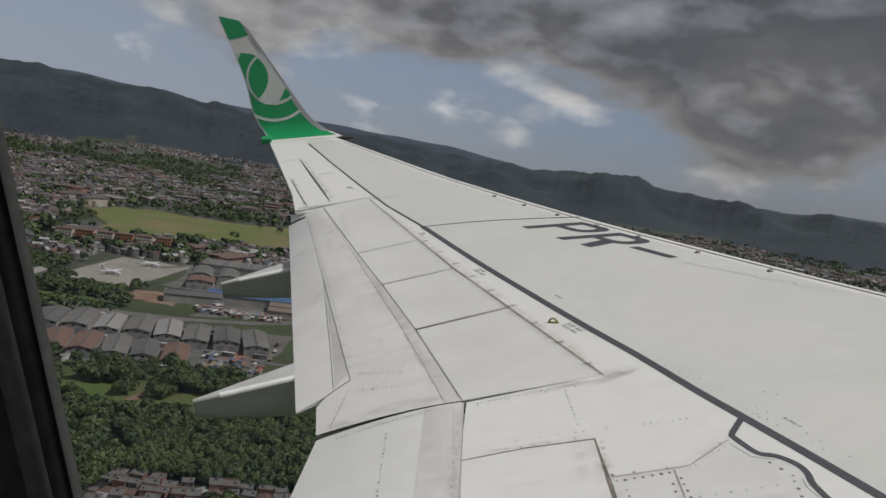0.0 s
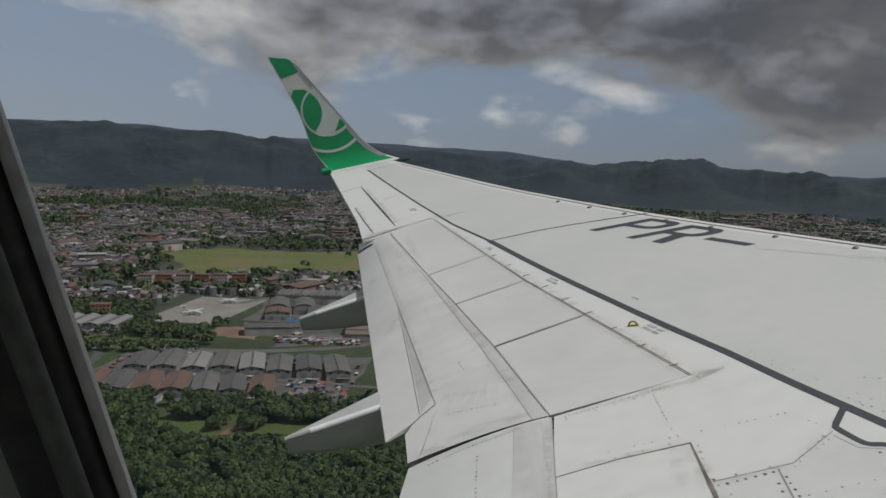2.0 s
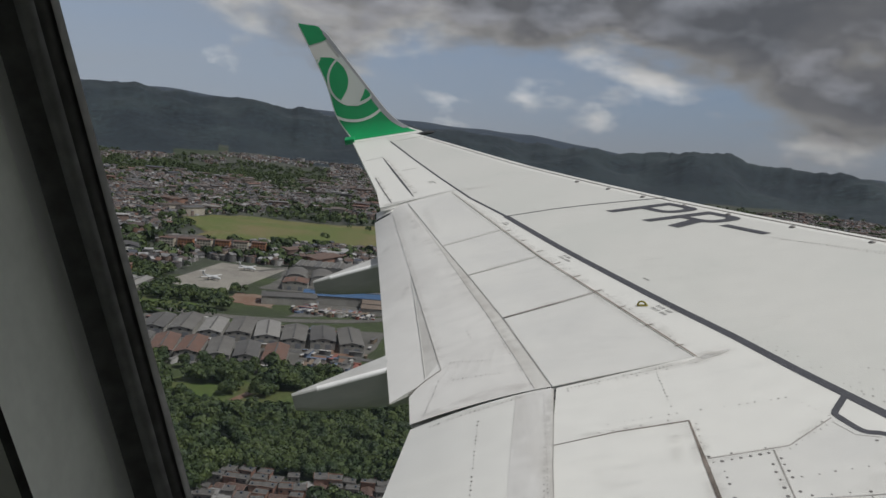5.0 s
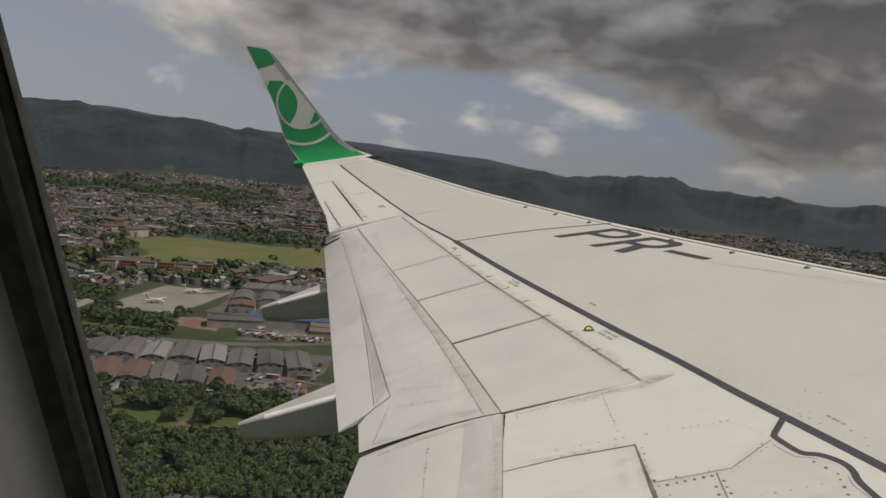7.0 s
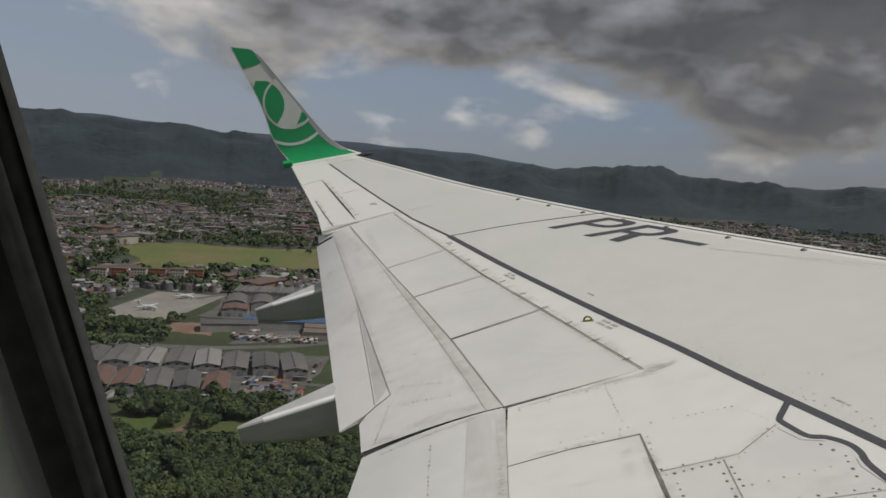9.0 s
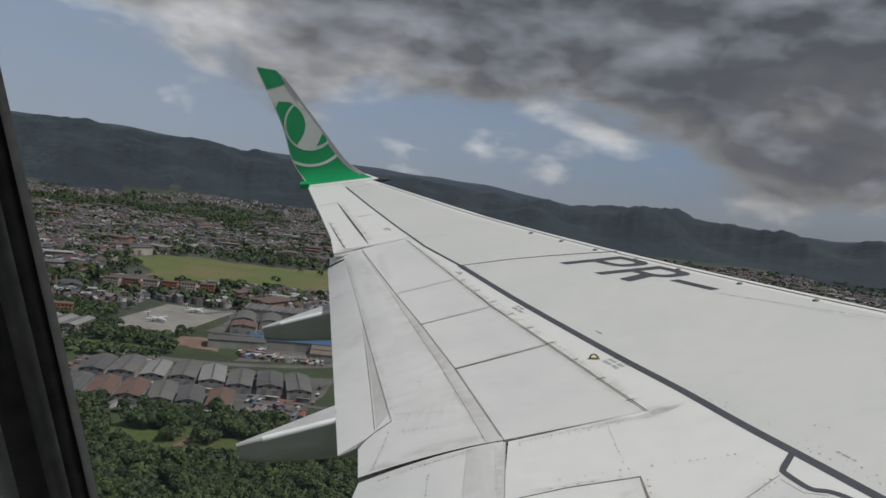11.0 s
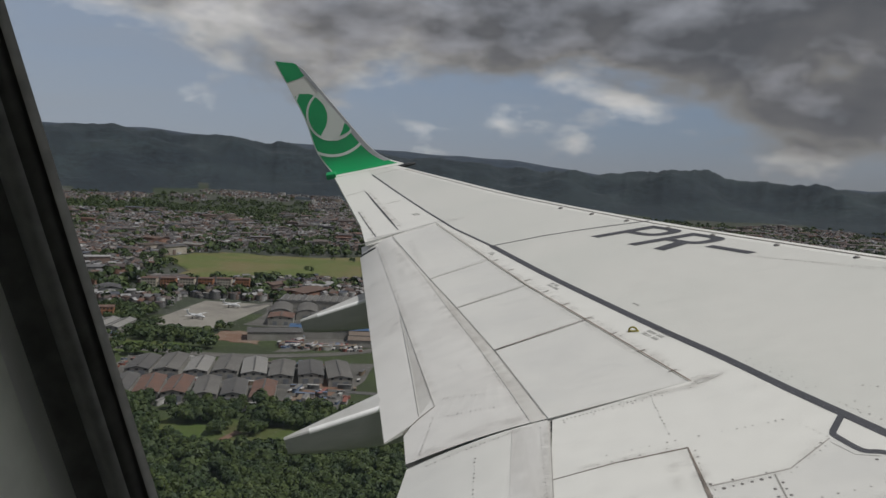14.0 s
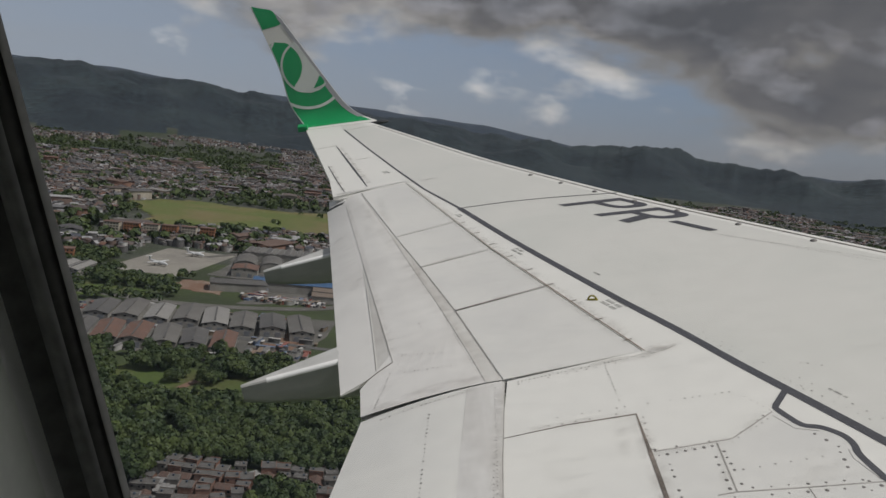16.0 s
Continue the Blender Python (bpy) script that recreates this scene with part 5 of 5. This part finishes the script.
rng = np.random.default_rng(5)
woods, hedges = [], []
step = 3.3
for i in range(int(300 / step)):
    for j in range(int(240 / step)):
        x, y = -262 + i * step + rnd.uniform(-1.5, 1.5), 222 + j * step + rnd.uniform(-1.5, 1.5)
        az, r = math.degrees(math.atan2(x, y)), math.hypot(x, y)
        if not -34 < az < 4 or r < 232:
            continue
        if (-226 < x < 40 and y > 424 + 5 * noise.noise((x * 0.05, 3, 1))) or (-142 < x < -54 and 352 < y < 392 and noise.noise((x * 0.03, y * 0.03, 6)) < 0.30):
            continue
        if (abs(x + 106) < 4 and 345 < y < 424) or (-134 < x < 0 and y < 287 + 6 * noise.noise((x * 0.05, 0, 3)) and noise.noise((x * 0.025, y * 0.025, 9)) < 0.30):
            continue
        if noise.noise((x * 0.03, y * 0.03, 2)) < -0.42:
            continue
        s = rnd.uniform(0.7, 1.1) * (1 + 0.5 * max(0, noise.noise((x * 0.045, y * 0.045, 17)))) * (1.5 if rnd.random() < 0.05 else 1)
        woods.append((x, y, 0, 2.5 * s, 6.5 * s * rnd.uniform(0.85, 1.3)))
for _ in range(9000):
    az, r = rnd.uniform(-34, 14), math.sqrt(rnd.uniform(520 ** 2, 800 ** 2))
    x, y = r * math.sin(radians(az)), r * math.cos(radians(az))
    if in_apron(x, y, 4) or not 537 + 6 * noise.noise((x * 0.04, 1, 0)) < y < 738 or (-176 < x < -20 and y < 664) or abs(y - 557) < 11 or (-332 < x < -256 and 590 < y < 655):
        continue
    if (-180 < x < 40 and 664 < y) or (-300 < x < -190 and 548 < y < 588 and rnd.random() < 0.85) or (-190 < x < -146 and 597 < y < 642) or noise.noise((x * 0.012, y * 0.012, 12)) < -0.30:
        continue
    s = rnd.uniform(0.6, 1.1)
    hedges.append((x, y, land(x, y), 3.4 * s, 8.0 * s))
far = []
for _ in range(19000):
    az, r = rnd.uniform(-36, 36), math.sqrt(rnd.uniform(780 ** 2, 3000 ** 2))
    x, y = r * math.sin(radians(az)), r * math.cos(radians(az))
    dens = noise.noise((x * 0.0022 + 5, y * 0.0022, 1)) + 0.35 * noise.noise((x * 0.009, y * 0.009, 8))
    if in_apron(x, y, 6) or y < 740 or (in_field(x, y) and rnd.random() < 0.985):
        continue
    clump = noise.noise((x * 0.012, y * 0.012, 21))
    if (dens > -0.12 and clump < 0.12) or clump < -0.25:
        continue
    s = rnd.uniform(0.7, 1.5)
    far.append((x, y, land(x, y), 4.6 * s, 8.0 * s))
for name, spots_, per, label in (("woodland", woods, 150, "dense dark green subtropical woodland canopy"), ("tree_belt", hedges, 44, "belts of dark green trees between fields and yards"), ("town_trees", far, 14, "dark green trees scattered through the town")):
    V, F = leaf_cloud(spots_, per, rng, (0.30, 0.62) if per > 100 else (0.5, 0.9) if per > 20 else (0.9, 1.4))
    tagged(new(name, bulk_mesh(name, V, F, np.zeros(len(F)), [LEAF])), label, "trees", kind="stuff")

# single trees on the meadow's edge
proto = None
for i in range(16):
    x, y = rnd.uniform(-215, -85), rnd.choice((rnd.uniform(394, 402), rnd.uniform(402, 418), rnd.uniform(339, 348)))
    m = pose(x, y, 0.1, 0, 0, rnd.uniform(0, 360))
    if proto is None:
        proto = thing("tree", "broad green tree standing on the meadow's edge", "tree", m, "trees round the meadow")
        bm = bmesh.new()
        cols = [[(lerp(0.35, 0.14, k / 5) * math.cos(q) + 0.25 * math.sin(k), lerp(0.35, 0.14, k / 5) * math.sin(q), k * 0.9 - 0.2) for q in [j * math.tau / 8 for j in range(9)]] for k in range(6)]
        grid_faces(bm, cols)
        for j in range(5):
            q = j * 1.3
            base, tip = Vector((0.2, 0, 2.6 + 0.3 * j)), Vector((2.0 * math.cos(q), 2.0 * math.sin(q), 4.8 + 0.4 * j))
            side = (tip - base).cross(Vector((0, 0, 1))).normalized()
            cross = [side, (tip - base).normalized().cross(side), -side, -(tip - base).normalized().cross(side), side]
            grid_faces(bm, [[tuple(lerp(base, tip, k / 3) + c * lerp(0.11, 0.03, k / 3)) for c in cross] for k in range(4)])
        part("trunk", bm, BARK, proto)
        V, F = leaf_cloud([(0, 0, 0, 3.2, 7.6), (1.2, 0.8, 0, 2.0, 6.4), (-1.3, -0.5, 0, 2.2, 7.0)], 110, np.random.default_rng(2), (0.35, 0.7))
        part("crown", bulk_mesh("crown", V, F, np.zeros(len(F)), [LEAF]), LEAF, proto)
    else:
        copy_thing(proto, m)

# ---- warehouses ----
SHEET = [material("grey_sheet_roof", (0.132, 0.126, 0.117), 0.7, vary=0.15, scale=0.06, fine_scale=0.6, second=(0.092, 0.086, 0.08), stretch=(1, 0.2, 1)),
         material("pale_sheet_roof", (0.23, 0.222, 0.21), 0.6, vary=0.12, scale=0.06, fine_scale=0.6, second=(0.20, 0.195, 0.19), stretch=(1, 0.2, 1)),
         material("red_tile_roof", (0.15, 0.082, 0.060), 0.85, vary=0.18, scale=0.15, fine_scale=1.2, second=(0.105, 0.070, 0.058)),
         material("dark_sheet_roof", (0.085, 0.082, 0.08), 0.7, vary=0.15, scale=0.06, fine_scale=0.6, second=(0.11, 0.105, 0.10), stretch=(1, 0.2, 1)),
         material("blue_sheet_roof", (0.05, 0.11, 0.22), 0.55, vary=0.1, scale=0.06, fine_scale=0.6),
         material("brown_sheet_roof", (0.16, 0.125, 0.10), 0.75, vary=0.15, scale=0.06, fine_scale=0.6, second=(0.11, 0.088, 0.072), stretch=(1, 0.2, 1))]
PLASTER = material("pale_plaster_wall", (0.31, 0.30, 0.275), 0.85, vary=0.15, scale=0.1, fine_scale=1.0, second=(0.22, 0.21, 0.195))
DOORM = material("grey_metal_door", (0.17, 0.18, 0.20), 0.5, vary=0.1, scale=1, fine_scale=6)
GLASS = material("dark_window_glass", (0.03, 0.035, 0.04), 0.15, vary=0.1)
NAMES = ["grey sheet-metal", "pale sheet-metal", "red-tiled", "dark sheet-metal", "blue sheet-metal", "rust-brown sheet-metal"]


def box_part(name, size, at, mat, parent):
    bm = bmesh.new()
    bmesh.ops.create_cube(bm, size=1)
    for v in bm.verts:
        v.co = Vector((v.co.x * size[0] + at[0], v.co.y * size[1] + at[1], v.co.z * size[2] + at[2]))
    return part(name, bm, mat, parent)


def warehouse(x, y, L, D, H, turn, kind, rise=1.6):
    """A long hall; its near gable has the doors."""
    w = thing("warehouse", f"low warehouse with a shallow {NAMES[kind]} roof in a yard", "warehouse", pose(x, y, land(x, y) + 0.1, 0, 0, turn), "warehouses")
    bm = bmesh.new()
    prof = [(-D / 2, 0), (D / 2, 0), (D / 2, H), (0, H + rise - 0.1), (-D / 2, H)]
    a = [bm.verts.new((-L / 2, p, q)) for p, q in prof]
    b = [bm.verts.new((L / 2, p, q)) for p, q in prof]
    for i in range(5):
        bm.faces.new((a[i], a[(i + 1) % 5], b[(i + 1) % 5], b[i]))
    bm.faces.new(a)
    bm.faces.new(b)
    part("wall", bm, PLASTER, w)
    for side in (-1, 1):
        bm = bmesh.new()
        o, n = 0.5, max(4, int(L / 2.2))
        cols = []
        for k in range(n * 2 + 1):
            xk, up_ = -L / 2 - o + (L + 2 * o) * k / (2 * n), 0.07 * (k % 2)
            cols.append([(xk, side * (D / 2 + o), H - 0.05 + up_), (xk, 0, H + rise + 0.05 + up_), (xk, 0, H + rise - 0.08), (xk, side * (D / 2 + o), H - 0.2)])
        grid_faces(bm, [c + [c[0]] for c in cols])
        part("roof", bm, SHEET[kind], w)
    box_part("ridge_vent", (L * 0.86, 0.9, 0.5), (0, 0, H + rise + 0.25), SHEET[3], w)
    for sy in ((-0.22, 0.22) if D > 13 else (0,)):
        box_part("door", (0.25, 3.6, 3.4), (-L / 2 - 0.08, sy * D, 1.7), DOORM, w)
    for k in (-0.35, 0, 0.35):
        box_part("window", (0.2, 1.8, 0.9), (-L / 2 - 0.06, k * D, H - 0.55), GLASS, w)


rw = random.Random(4)
lots = []
for k, kind in enumerate((3, 0, 1, 0, 1, 0, 3, 0)):
    lots.append((-200 + 18.5 * k, 504 + rw.uniform(-3, 3), rw.uniform(38, 46), rw.uniform(14, 16), rw.uniform(4.5, 6), 101 + rw.uniform(-2, 2), kind))
for k, kind in enumerate((2, 3, 2, 2, 0, 3, 2)):
    lots.append((-209 + 17.0 * k, 451 + rw.uniform(-3, 3), rw.uniform(34, 42), rw.uniform(13, 15), rw.uniform(4.5, 6), 101 + rw.uniform(-2, 2), kind))
for k in range(4):
    lots.append((-312 + 14 * k, 628, 40, 12, 5, 92, 1))
lots += [(-96, 640, 70, 26, 8, 8, 4), (-140, 622, 44, 22, 7, 14, 3), (-52, 610, 52, 16, 6, 6, 5), (-54, 630, 52, 16, 6, 6, 5), (-150, 690, 26, 22, 7, 98, 2), (-112, 690, 40, 22, 8, 98, 3)]
for lot in lots:
    warehouse(*lot)


def arched_hall(x, y, L, D, H, turn, label):
    """A hall under a barrel roof; the gables are closed to the arch."""
    w = thing("arched_hall", label, "hall", pose(x, y, land(x, y) + 0.1, 0, 0, turn), "works halls")
    arc = [(-D / 2 * math.cos(math.pi * k / 12), H + D * 0.26 * math.sin(math.pi * k / 12)) for k in range(13)]
    bm = bmesh.new()
    prof = [(-D / 2, 0), *arc, (D / 2, 0)]
    a = [bm.verts.new((-L / 2, p, q - 0.08)) for p, q in prof]
    b = [bm.verts.new((L / 2, p, q - 0.08)) for p, q in prof]
    for i in range(len(prof)):
        j = (i + 1) % len(prof)
        bm.faces.new((a[i], a[j], b[j], b[i]))
    bm.faces.new(a)
    bm.faces.new(b)
    part("wall", bm, PLASTER, w)
    bm = bmesh.new()
    n = int(L / 2)
    grid_faces(bm, [[(-L / 2 - 0.4 + (L + 0.8) * k / (2 * n), p * 1.02, q + 0.06 * (k % 2)) for p, q in arc] + [(-L / 2 - 0.4 + (L + 0.8) * k / (2 * n), p * 1.02, q - 0.25) for p, q in reversed(arc)] for k in range(2 * n + 1)])
    part("roof", bm, SHEET[0], w)
    box_part("door", (0.25, D * 0.4, H * 0.85), (-L / 2 - 0.1, 0, H * 0.425), DOORM, w)


def long_hall(x, y, L, D, H, turn, label, bays):
    """A wide, low hall with a roof of shallow bays, a pale fascia and a row of loading doors."""
    w = thing("long_hall", label, "hall", pose(x, y, land(x, y) + 0.1, 0, 0, turn), "works halls")
    box_part("wall", (L, D, H), (0, 0, H / 2), PLASTER, w)
    box_part("fascia", (L + 0.6, 0.3, 1.3), (0, -D / 2 - 0.2, H - 0.3), SHEET[1], w)
    for k in range(bays):
        x0, x1 = -L / 2 + L * k / bays, -L / 2 + L * (k + 1) / bays
        bm = bmesh.new()
        grid_faces(bm, [[(x0 + 0.05, yk, H + 0.05), (lerp(x0, x1, 0.5), yk, H + 1.1), (x1 - 0.05, yk, H + 0.05), (x1 - 0.05, yk, H - 0.1), (x0 + 0.05, yk, H - 0.1), (x0 + 0.05, yk, H + 0.05)] for yk in (-D / 2 - 0.4, 0, D / 2 + 0.4)])
        part("roof", bm, SHEET[0] if k % 3 else SHEET[3], w)
        box_part("skylight", (0.9, D * 0.8, 0.12), (lerp(x0, x1, 0.28), 0, H + 0.72), SHEET[1], w)
        if k % 2:
            box_part("door", (3.2, 0.2, 3.6), (lerp(x0, x1, 0.5), -D / 2 - 0.08, 1.8), DOORM, w)


long_hall(-128, 786, 86, 40, 9, 4, "long grey works hall with a ribbed sheet roof", 14)
long_hall(-20, 770, 70, 36, 8, 4, "low grey works hall beside a yard", 10)
arched_hall(-158, 728, 44, 20, 5, 100, "grey barrel-roofed hall in the works yard")
arched_hall(-134, 730, 44, 20, 5, 100, "grey barrel-roofed hall in the works yard")
arched_hall(-106, 736, 34, 16, 4, 100, "smaller grey barrel-roofed hall in the works yard")

# ---- apartment slabs at the town's edge ----
ORANGE = material("orange_plaster", (0.36, 0.16, 0.075), 0.85, vary=0.12, scale=0.1, fine_scale=0.8, second=(0.30, 0.14, 0.07))
CREAM = material("cream_plaster", (0.50, 0.46, 0.38), 0.85, vary=0.1, scale=0.1, fine_scale=0.8, second=(0.42, 0.38, 0.31))


def apartments(x, y, turn, mat, storeys, label):
    h = thing("apartment_block", label, "apartment block", pose(x, y, land(x, y), 0, 0, turn), "apartment blocks")
    W, D, H = 16, 11, 2.9 * storeys
    box_part("wall", (W, D, H + 1), (0, 0, H / 2 - 0.5), mat, h)
    box_part("roof", (W + 0.8, D + 0.8, 0.5), (0, 0, H + 0.25), SHEET[2], h)
    for f in range(storeys):
        for k in range(5):
            box_part("window", (1.7, 0.25, 1.3), (-W / 2 + 2 + k * 3, -D / 2 - 0.05, 1.6 + 2.9 * f), GLASS, h)


for k in range(6):
    apartments(-330 + 19 * k, 842 + 6 * k, 8, ORANGE if k % 2 else CREAM, 5, "five-storey orange and cream apartment block at the town's edge")
apartments(-300, 665, 20, ORANGE, 4, "orange plastered block beside the white halls")

# ---- parked aircraft on the apron ----
JETW = material("white_jet_paint", (0.62, 0.63, 0.64), 0.35, vary=0.05, scale=0.5, fine_scale=4)


def parked_plane(x, y, turn):
    p = thing("parked_aircraft", "small white twin-engined aircraft parked on the apron", "aircraft", pose(x, y, 0.16, 0, 0, turn), "parked aircraft")
    bm = bmesh.new()
    cols = []
    for t, r, z in ((0, 0.15, 2.5), (0.04, 0.7, 2.6), (0.12, 1.25, 2.8), (0.3, 1.4, 2.9), (0.62, 1.4, 2.9), (0.85, 0.8, 3.3), (1, 0.2, 3.7)):
        cols.append([(12 - 24 * t, r * math.cos(q), z + r * math.sin(q)) for q in [k * math.tau / 12 for k in range(13)]])
    grid_faces(bm, cols)
    part("body", bm, JETW, p, smooth=True)

    def fin(name, pts, thick, axis):
        bm = bmesh.new()
        off = Vector((0, thick, 0)) if axis == "y" else Vector((0, 0, thick))
        a = [bm.verts.new(Vector(q) - off) for q in pts]
        b = [bm.verts.new(Vector(q) + off) for q in pts]
        bm.faces.new(a)
        bm.faces.new(b)
        for i in range(len(pts)):
            bm.faces.new((a[i], a[(i + 1) % len(pts)], b[(i + 1) % len(pts)], b[i]))
        return part(name, bm, JETW, p)

    for sd in (-1, 1):
        fin("wing", [(2.2, sd * 1.0, 3.6), (0.6, sd * 12.5, 3.9), (-0.8, sd * 12.5, 3.9), (-1.6, sd * 1.0, 3.6)], 0.12, "z")
        fin("stabiliser", [(-10, 0, 6.9), (-11.4, sd * 3.8, 6.9), (-12.4, sd * 3.8, 6.9), (-12, 0, 6.9)], 0.07, "z")
        bm = bmesh.new()
        grid_faces(bm, [[(3.6 - 5.5 * t, sd * 4.1 + r * math.cos(q), 3.3 + r * math.sin(q)) for q in [k * math.tau / 10 for k in range(11)]] for t, r in ((0, 0.3), (0.1, 0.62), (0.6, 0.6), (1, 0.2))])
        part("engine", bm, JETW, p, smooth=True)
        box_part("wheel_leg", (0.5, 0.35, 3.0), (-0.4, sd * 3.6, 1.5), RUBBER, p)
    fin("tail_fin", [(-8.4, 0, 3.9), (-10.2, 0, 6.9), (-12.2, 0, 6.9), (-11.6, 0, 3.6)], 0.1, "y")
    box_part("nose_leg", (0.4, 0.3, 2.0), (8.6, 0, 1.0), RUBBER, p)


parked_plane(-228, 690, -28)
parked_plane(-215, 758, -28)

# ---- small houses close below ----
BRICKW = material("raw_brick_wall", (0.20, 0.105, 0.075), 0.9, vary=0.2, scale=0.4, fine_scale=3, second=(0.26, 0.17, 0.13))
TANK = material("blue_tank_plastic", (0.055, 0.075, 0.105), 0.6, vary=0.1)


def small_house(L, D, H, wall, roof, kind, label):
    h = thing("small_house", label, "house", Matrix(), "houses below the woods")
    box_part("wall", (L, D, H), (0, 0, H / 2), wall, h)
    if kind == "gable":
        for side in (-1, 1):
            bm = bmesh.new()
            grid_faces(bm, [[(xk, side * (D / 2 + 0.5), H - 0.15), (xk, 0, H + D * 0.2), (xk, 0, H + D * 0.2 - 0.15), (xk, side * (D / 2 + 0.5), H - 0.3), (xk, side * (D / 2 + 0.5), H - 0.15)] for xk in (-L / 2 - 0.5, 0, L / 2 + 0.5)])
            part("roof", bm, roof, h)
    else:
        box_part("roof", (L + 0.5, D + 0.5, 0.22), (0, 0, H + 0.1), roof, h)
        for sy in (-1, 1):
            box_part("parapet", (L + 0.5, 0.2, 0.5), (0, sy * (D / 2 + 0.15), H + 0.4), wall, h)
        box_part("water_tank", (0.9, 0.9, 0.8), (L * 0.25, 0.5, H + 0.6), TANK, h)
    box_part("door", (0.9, 0.15, 2.0), (0, -D / 2 - 0.04, 1.0), DOORM, h)
    for sx in (-0.3, 0.3):
        box_part("window", (1.2, 0.12, 1.0), (sx * L, -D / 2 - 0.03, H - 1.2), GLASS, h)
    return h


ROOFLOW = [material("weathered_tile_roof", (0.115, 0.066, 0.050), 0.9, vary=0.25, scale=0.6, fine_scale=3, second=(0.075, 0.055, 0.048)),
           material("weathered_cement_roof", (0.105, 0.10, 0.095), 0.85, vary=0.2, scale=0.5, fine_scale=3, second=(0.07, 0.066, 0.062)),
           material("sun_bleached_roof", (0.24, 0.235, 0.23), 0.8, vary=0.15, scale=0.5, fine_scale=3, second=(0.17, 0.165, 0.16))]
PLASTERLOW = material("stained_plaster_wall", (0.21, 0.195, 0.175), 0.9, vary=0.2, scale=0.5, fine_scale=3, second=(0.14, 0.13, 0.12))
kinds = [small_house(7.4, 5.6, 2.8, BRICKW, ROOFLOW[0], "gable", "small raw-brick house with a red tiled roof"),
         small_house(6.6, 5.8, 5.2, PLASTERLOW, ROOFLOW[1], "flat", "two-storey plastered house with a flat roof and tank"),
         small_house(8, 5.6, 2.8, PLASTERLOW, ROOFLOW[0], "gable", "small plastered house with a red tiled roof"),
         small_house(6.6, 6.2, 5.2, BRICKW, ROOFLOW[1], "flat", "two-storey raw-brick house with a flat roof and tank"),
         small_house(8.6, 6.4, 3.0, PLASTERLOW, ROOFLOW[2], "gable", "small plastered house with a pale sheet roof"),
         small_house(6, 5, 2.8, BRICKW, ROOFLOW[1], "gable", "small raw-brick house with a dark sheet roof")]
places = []
for row in range(13):
    for col in range(24):
        x, y = -134 + 5.8 * col + rw.uniform(-1.2, 1.2) + 1.5 * math.sin(row), 232 + 5.7 * row + rw.uniform(-0.5, 0.5)
        if rw.random() < 0.06 or noise.noise((x * 0.025, y * 0.025, 9)) > 0.32 or y > 285 + 6 * noise.noise((x * 0.05, 0, 3)) or y < 205 + abs(x) * 0.35:
            continue
        places.append((x, y))
for i, (x, y) in enumerate(places):
    m = pose(x, y, 0, 0, 0, 12 + 25 * noise.noise((x * 0.02, y * 0.02, 4)) + rw.choice((0, 90, 180, 0)) + rw.uniform(-8, 8)) @ Matrix.Scale(rw.uniform(0.78, 1.0), 4)
    if i < len(kinds):
        kinds[i].matrix_world = m
    else:
        copy_thing(rw.choice(kinds), m)

# trucks, containers and stacked goods about the yards
CLUTTER = material("painted_goods", (0.3, 0.3, 0.3), 0.7, vary=0.15, island=[(0.36, 0.355, 0.34), (0.22, 0.08, 0.06), (0.12, 0.16, 0.24), (0.16, 0.155, 0.15), (0.44, 0.43, 0.42), (0.18, 0.14, 0.10), (0.10, 0.10, 0.10)])
goods = []
for _ in range(1500):
    x, y = rw.choice(((rw.uniform(-222, -55), rw.uniform(424, 534)), (rw.uniform(-132, -36), rw.uniform(585, 650)), (rw.uniform(-130, -38), rw.uniform(585, 650)), (rw.uniform(-325, -262), rw.uniform(596, 646))))
    if any(abs(x - l[0]) < l[3] / 2 + 6 and abs(y - l[1]) < l[2] / 2 + 3 for l in lots):
        continue
    big = rw.random() < 0.25
    goods.append((x, y, 0.2, rw.uniform(6, 12) if big else rw.uniform(3.5, 5), 2.5 if big else 1.8, 2.8 if big else 1.4, radians(rw.choice((-4, 86)) + rw.uniform(-8, 8)), 0.05))
V, F, idx = houses(goods)
tagged(new("yard_goods", bulk_mesh("yard_goods", V, F, idx * 0, [CLUTTER])), "parked vehicles, containers and stacked goods in the yards", "goods", kind="stuff")
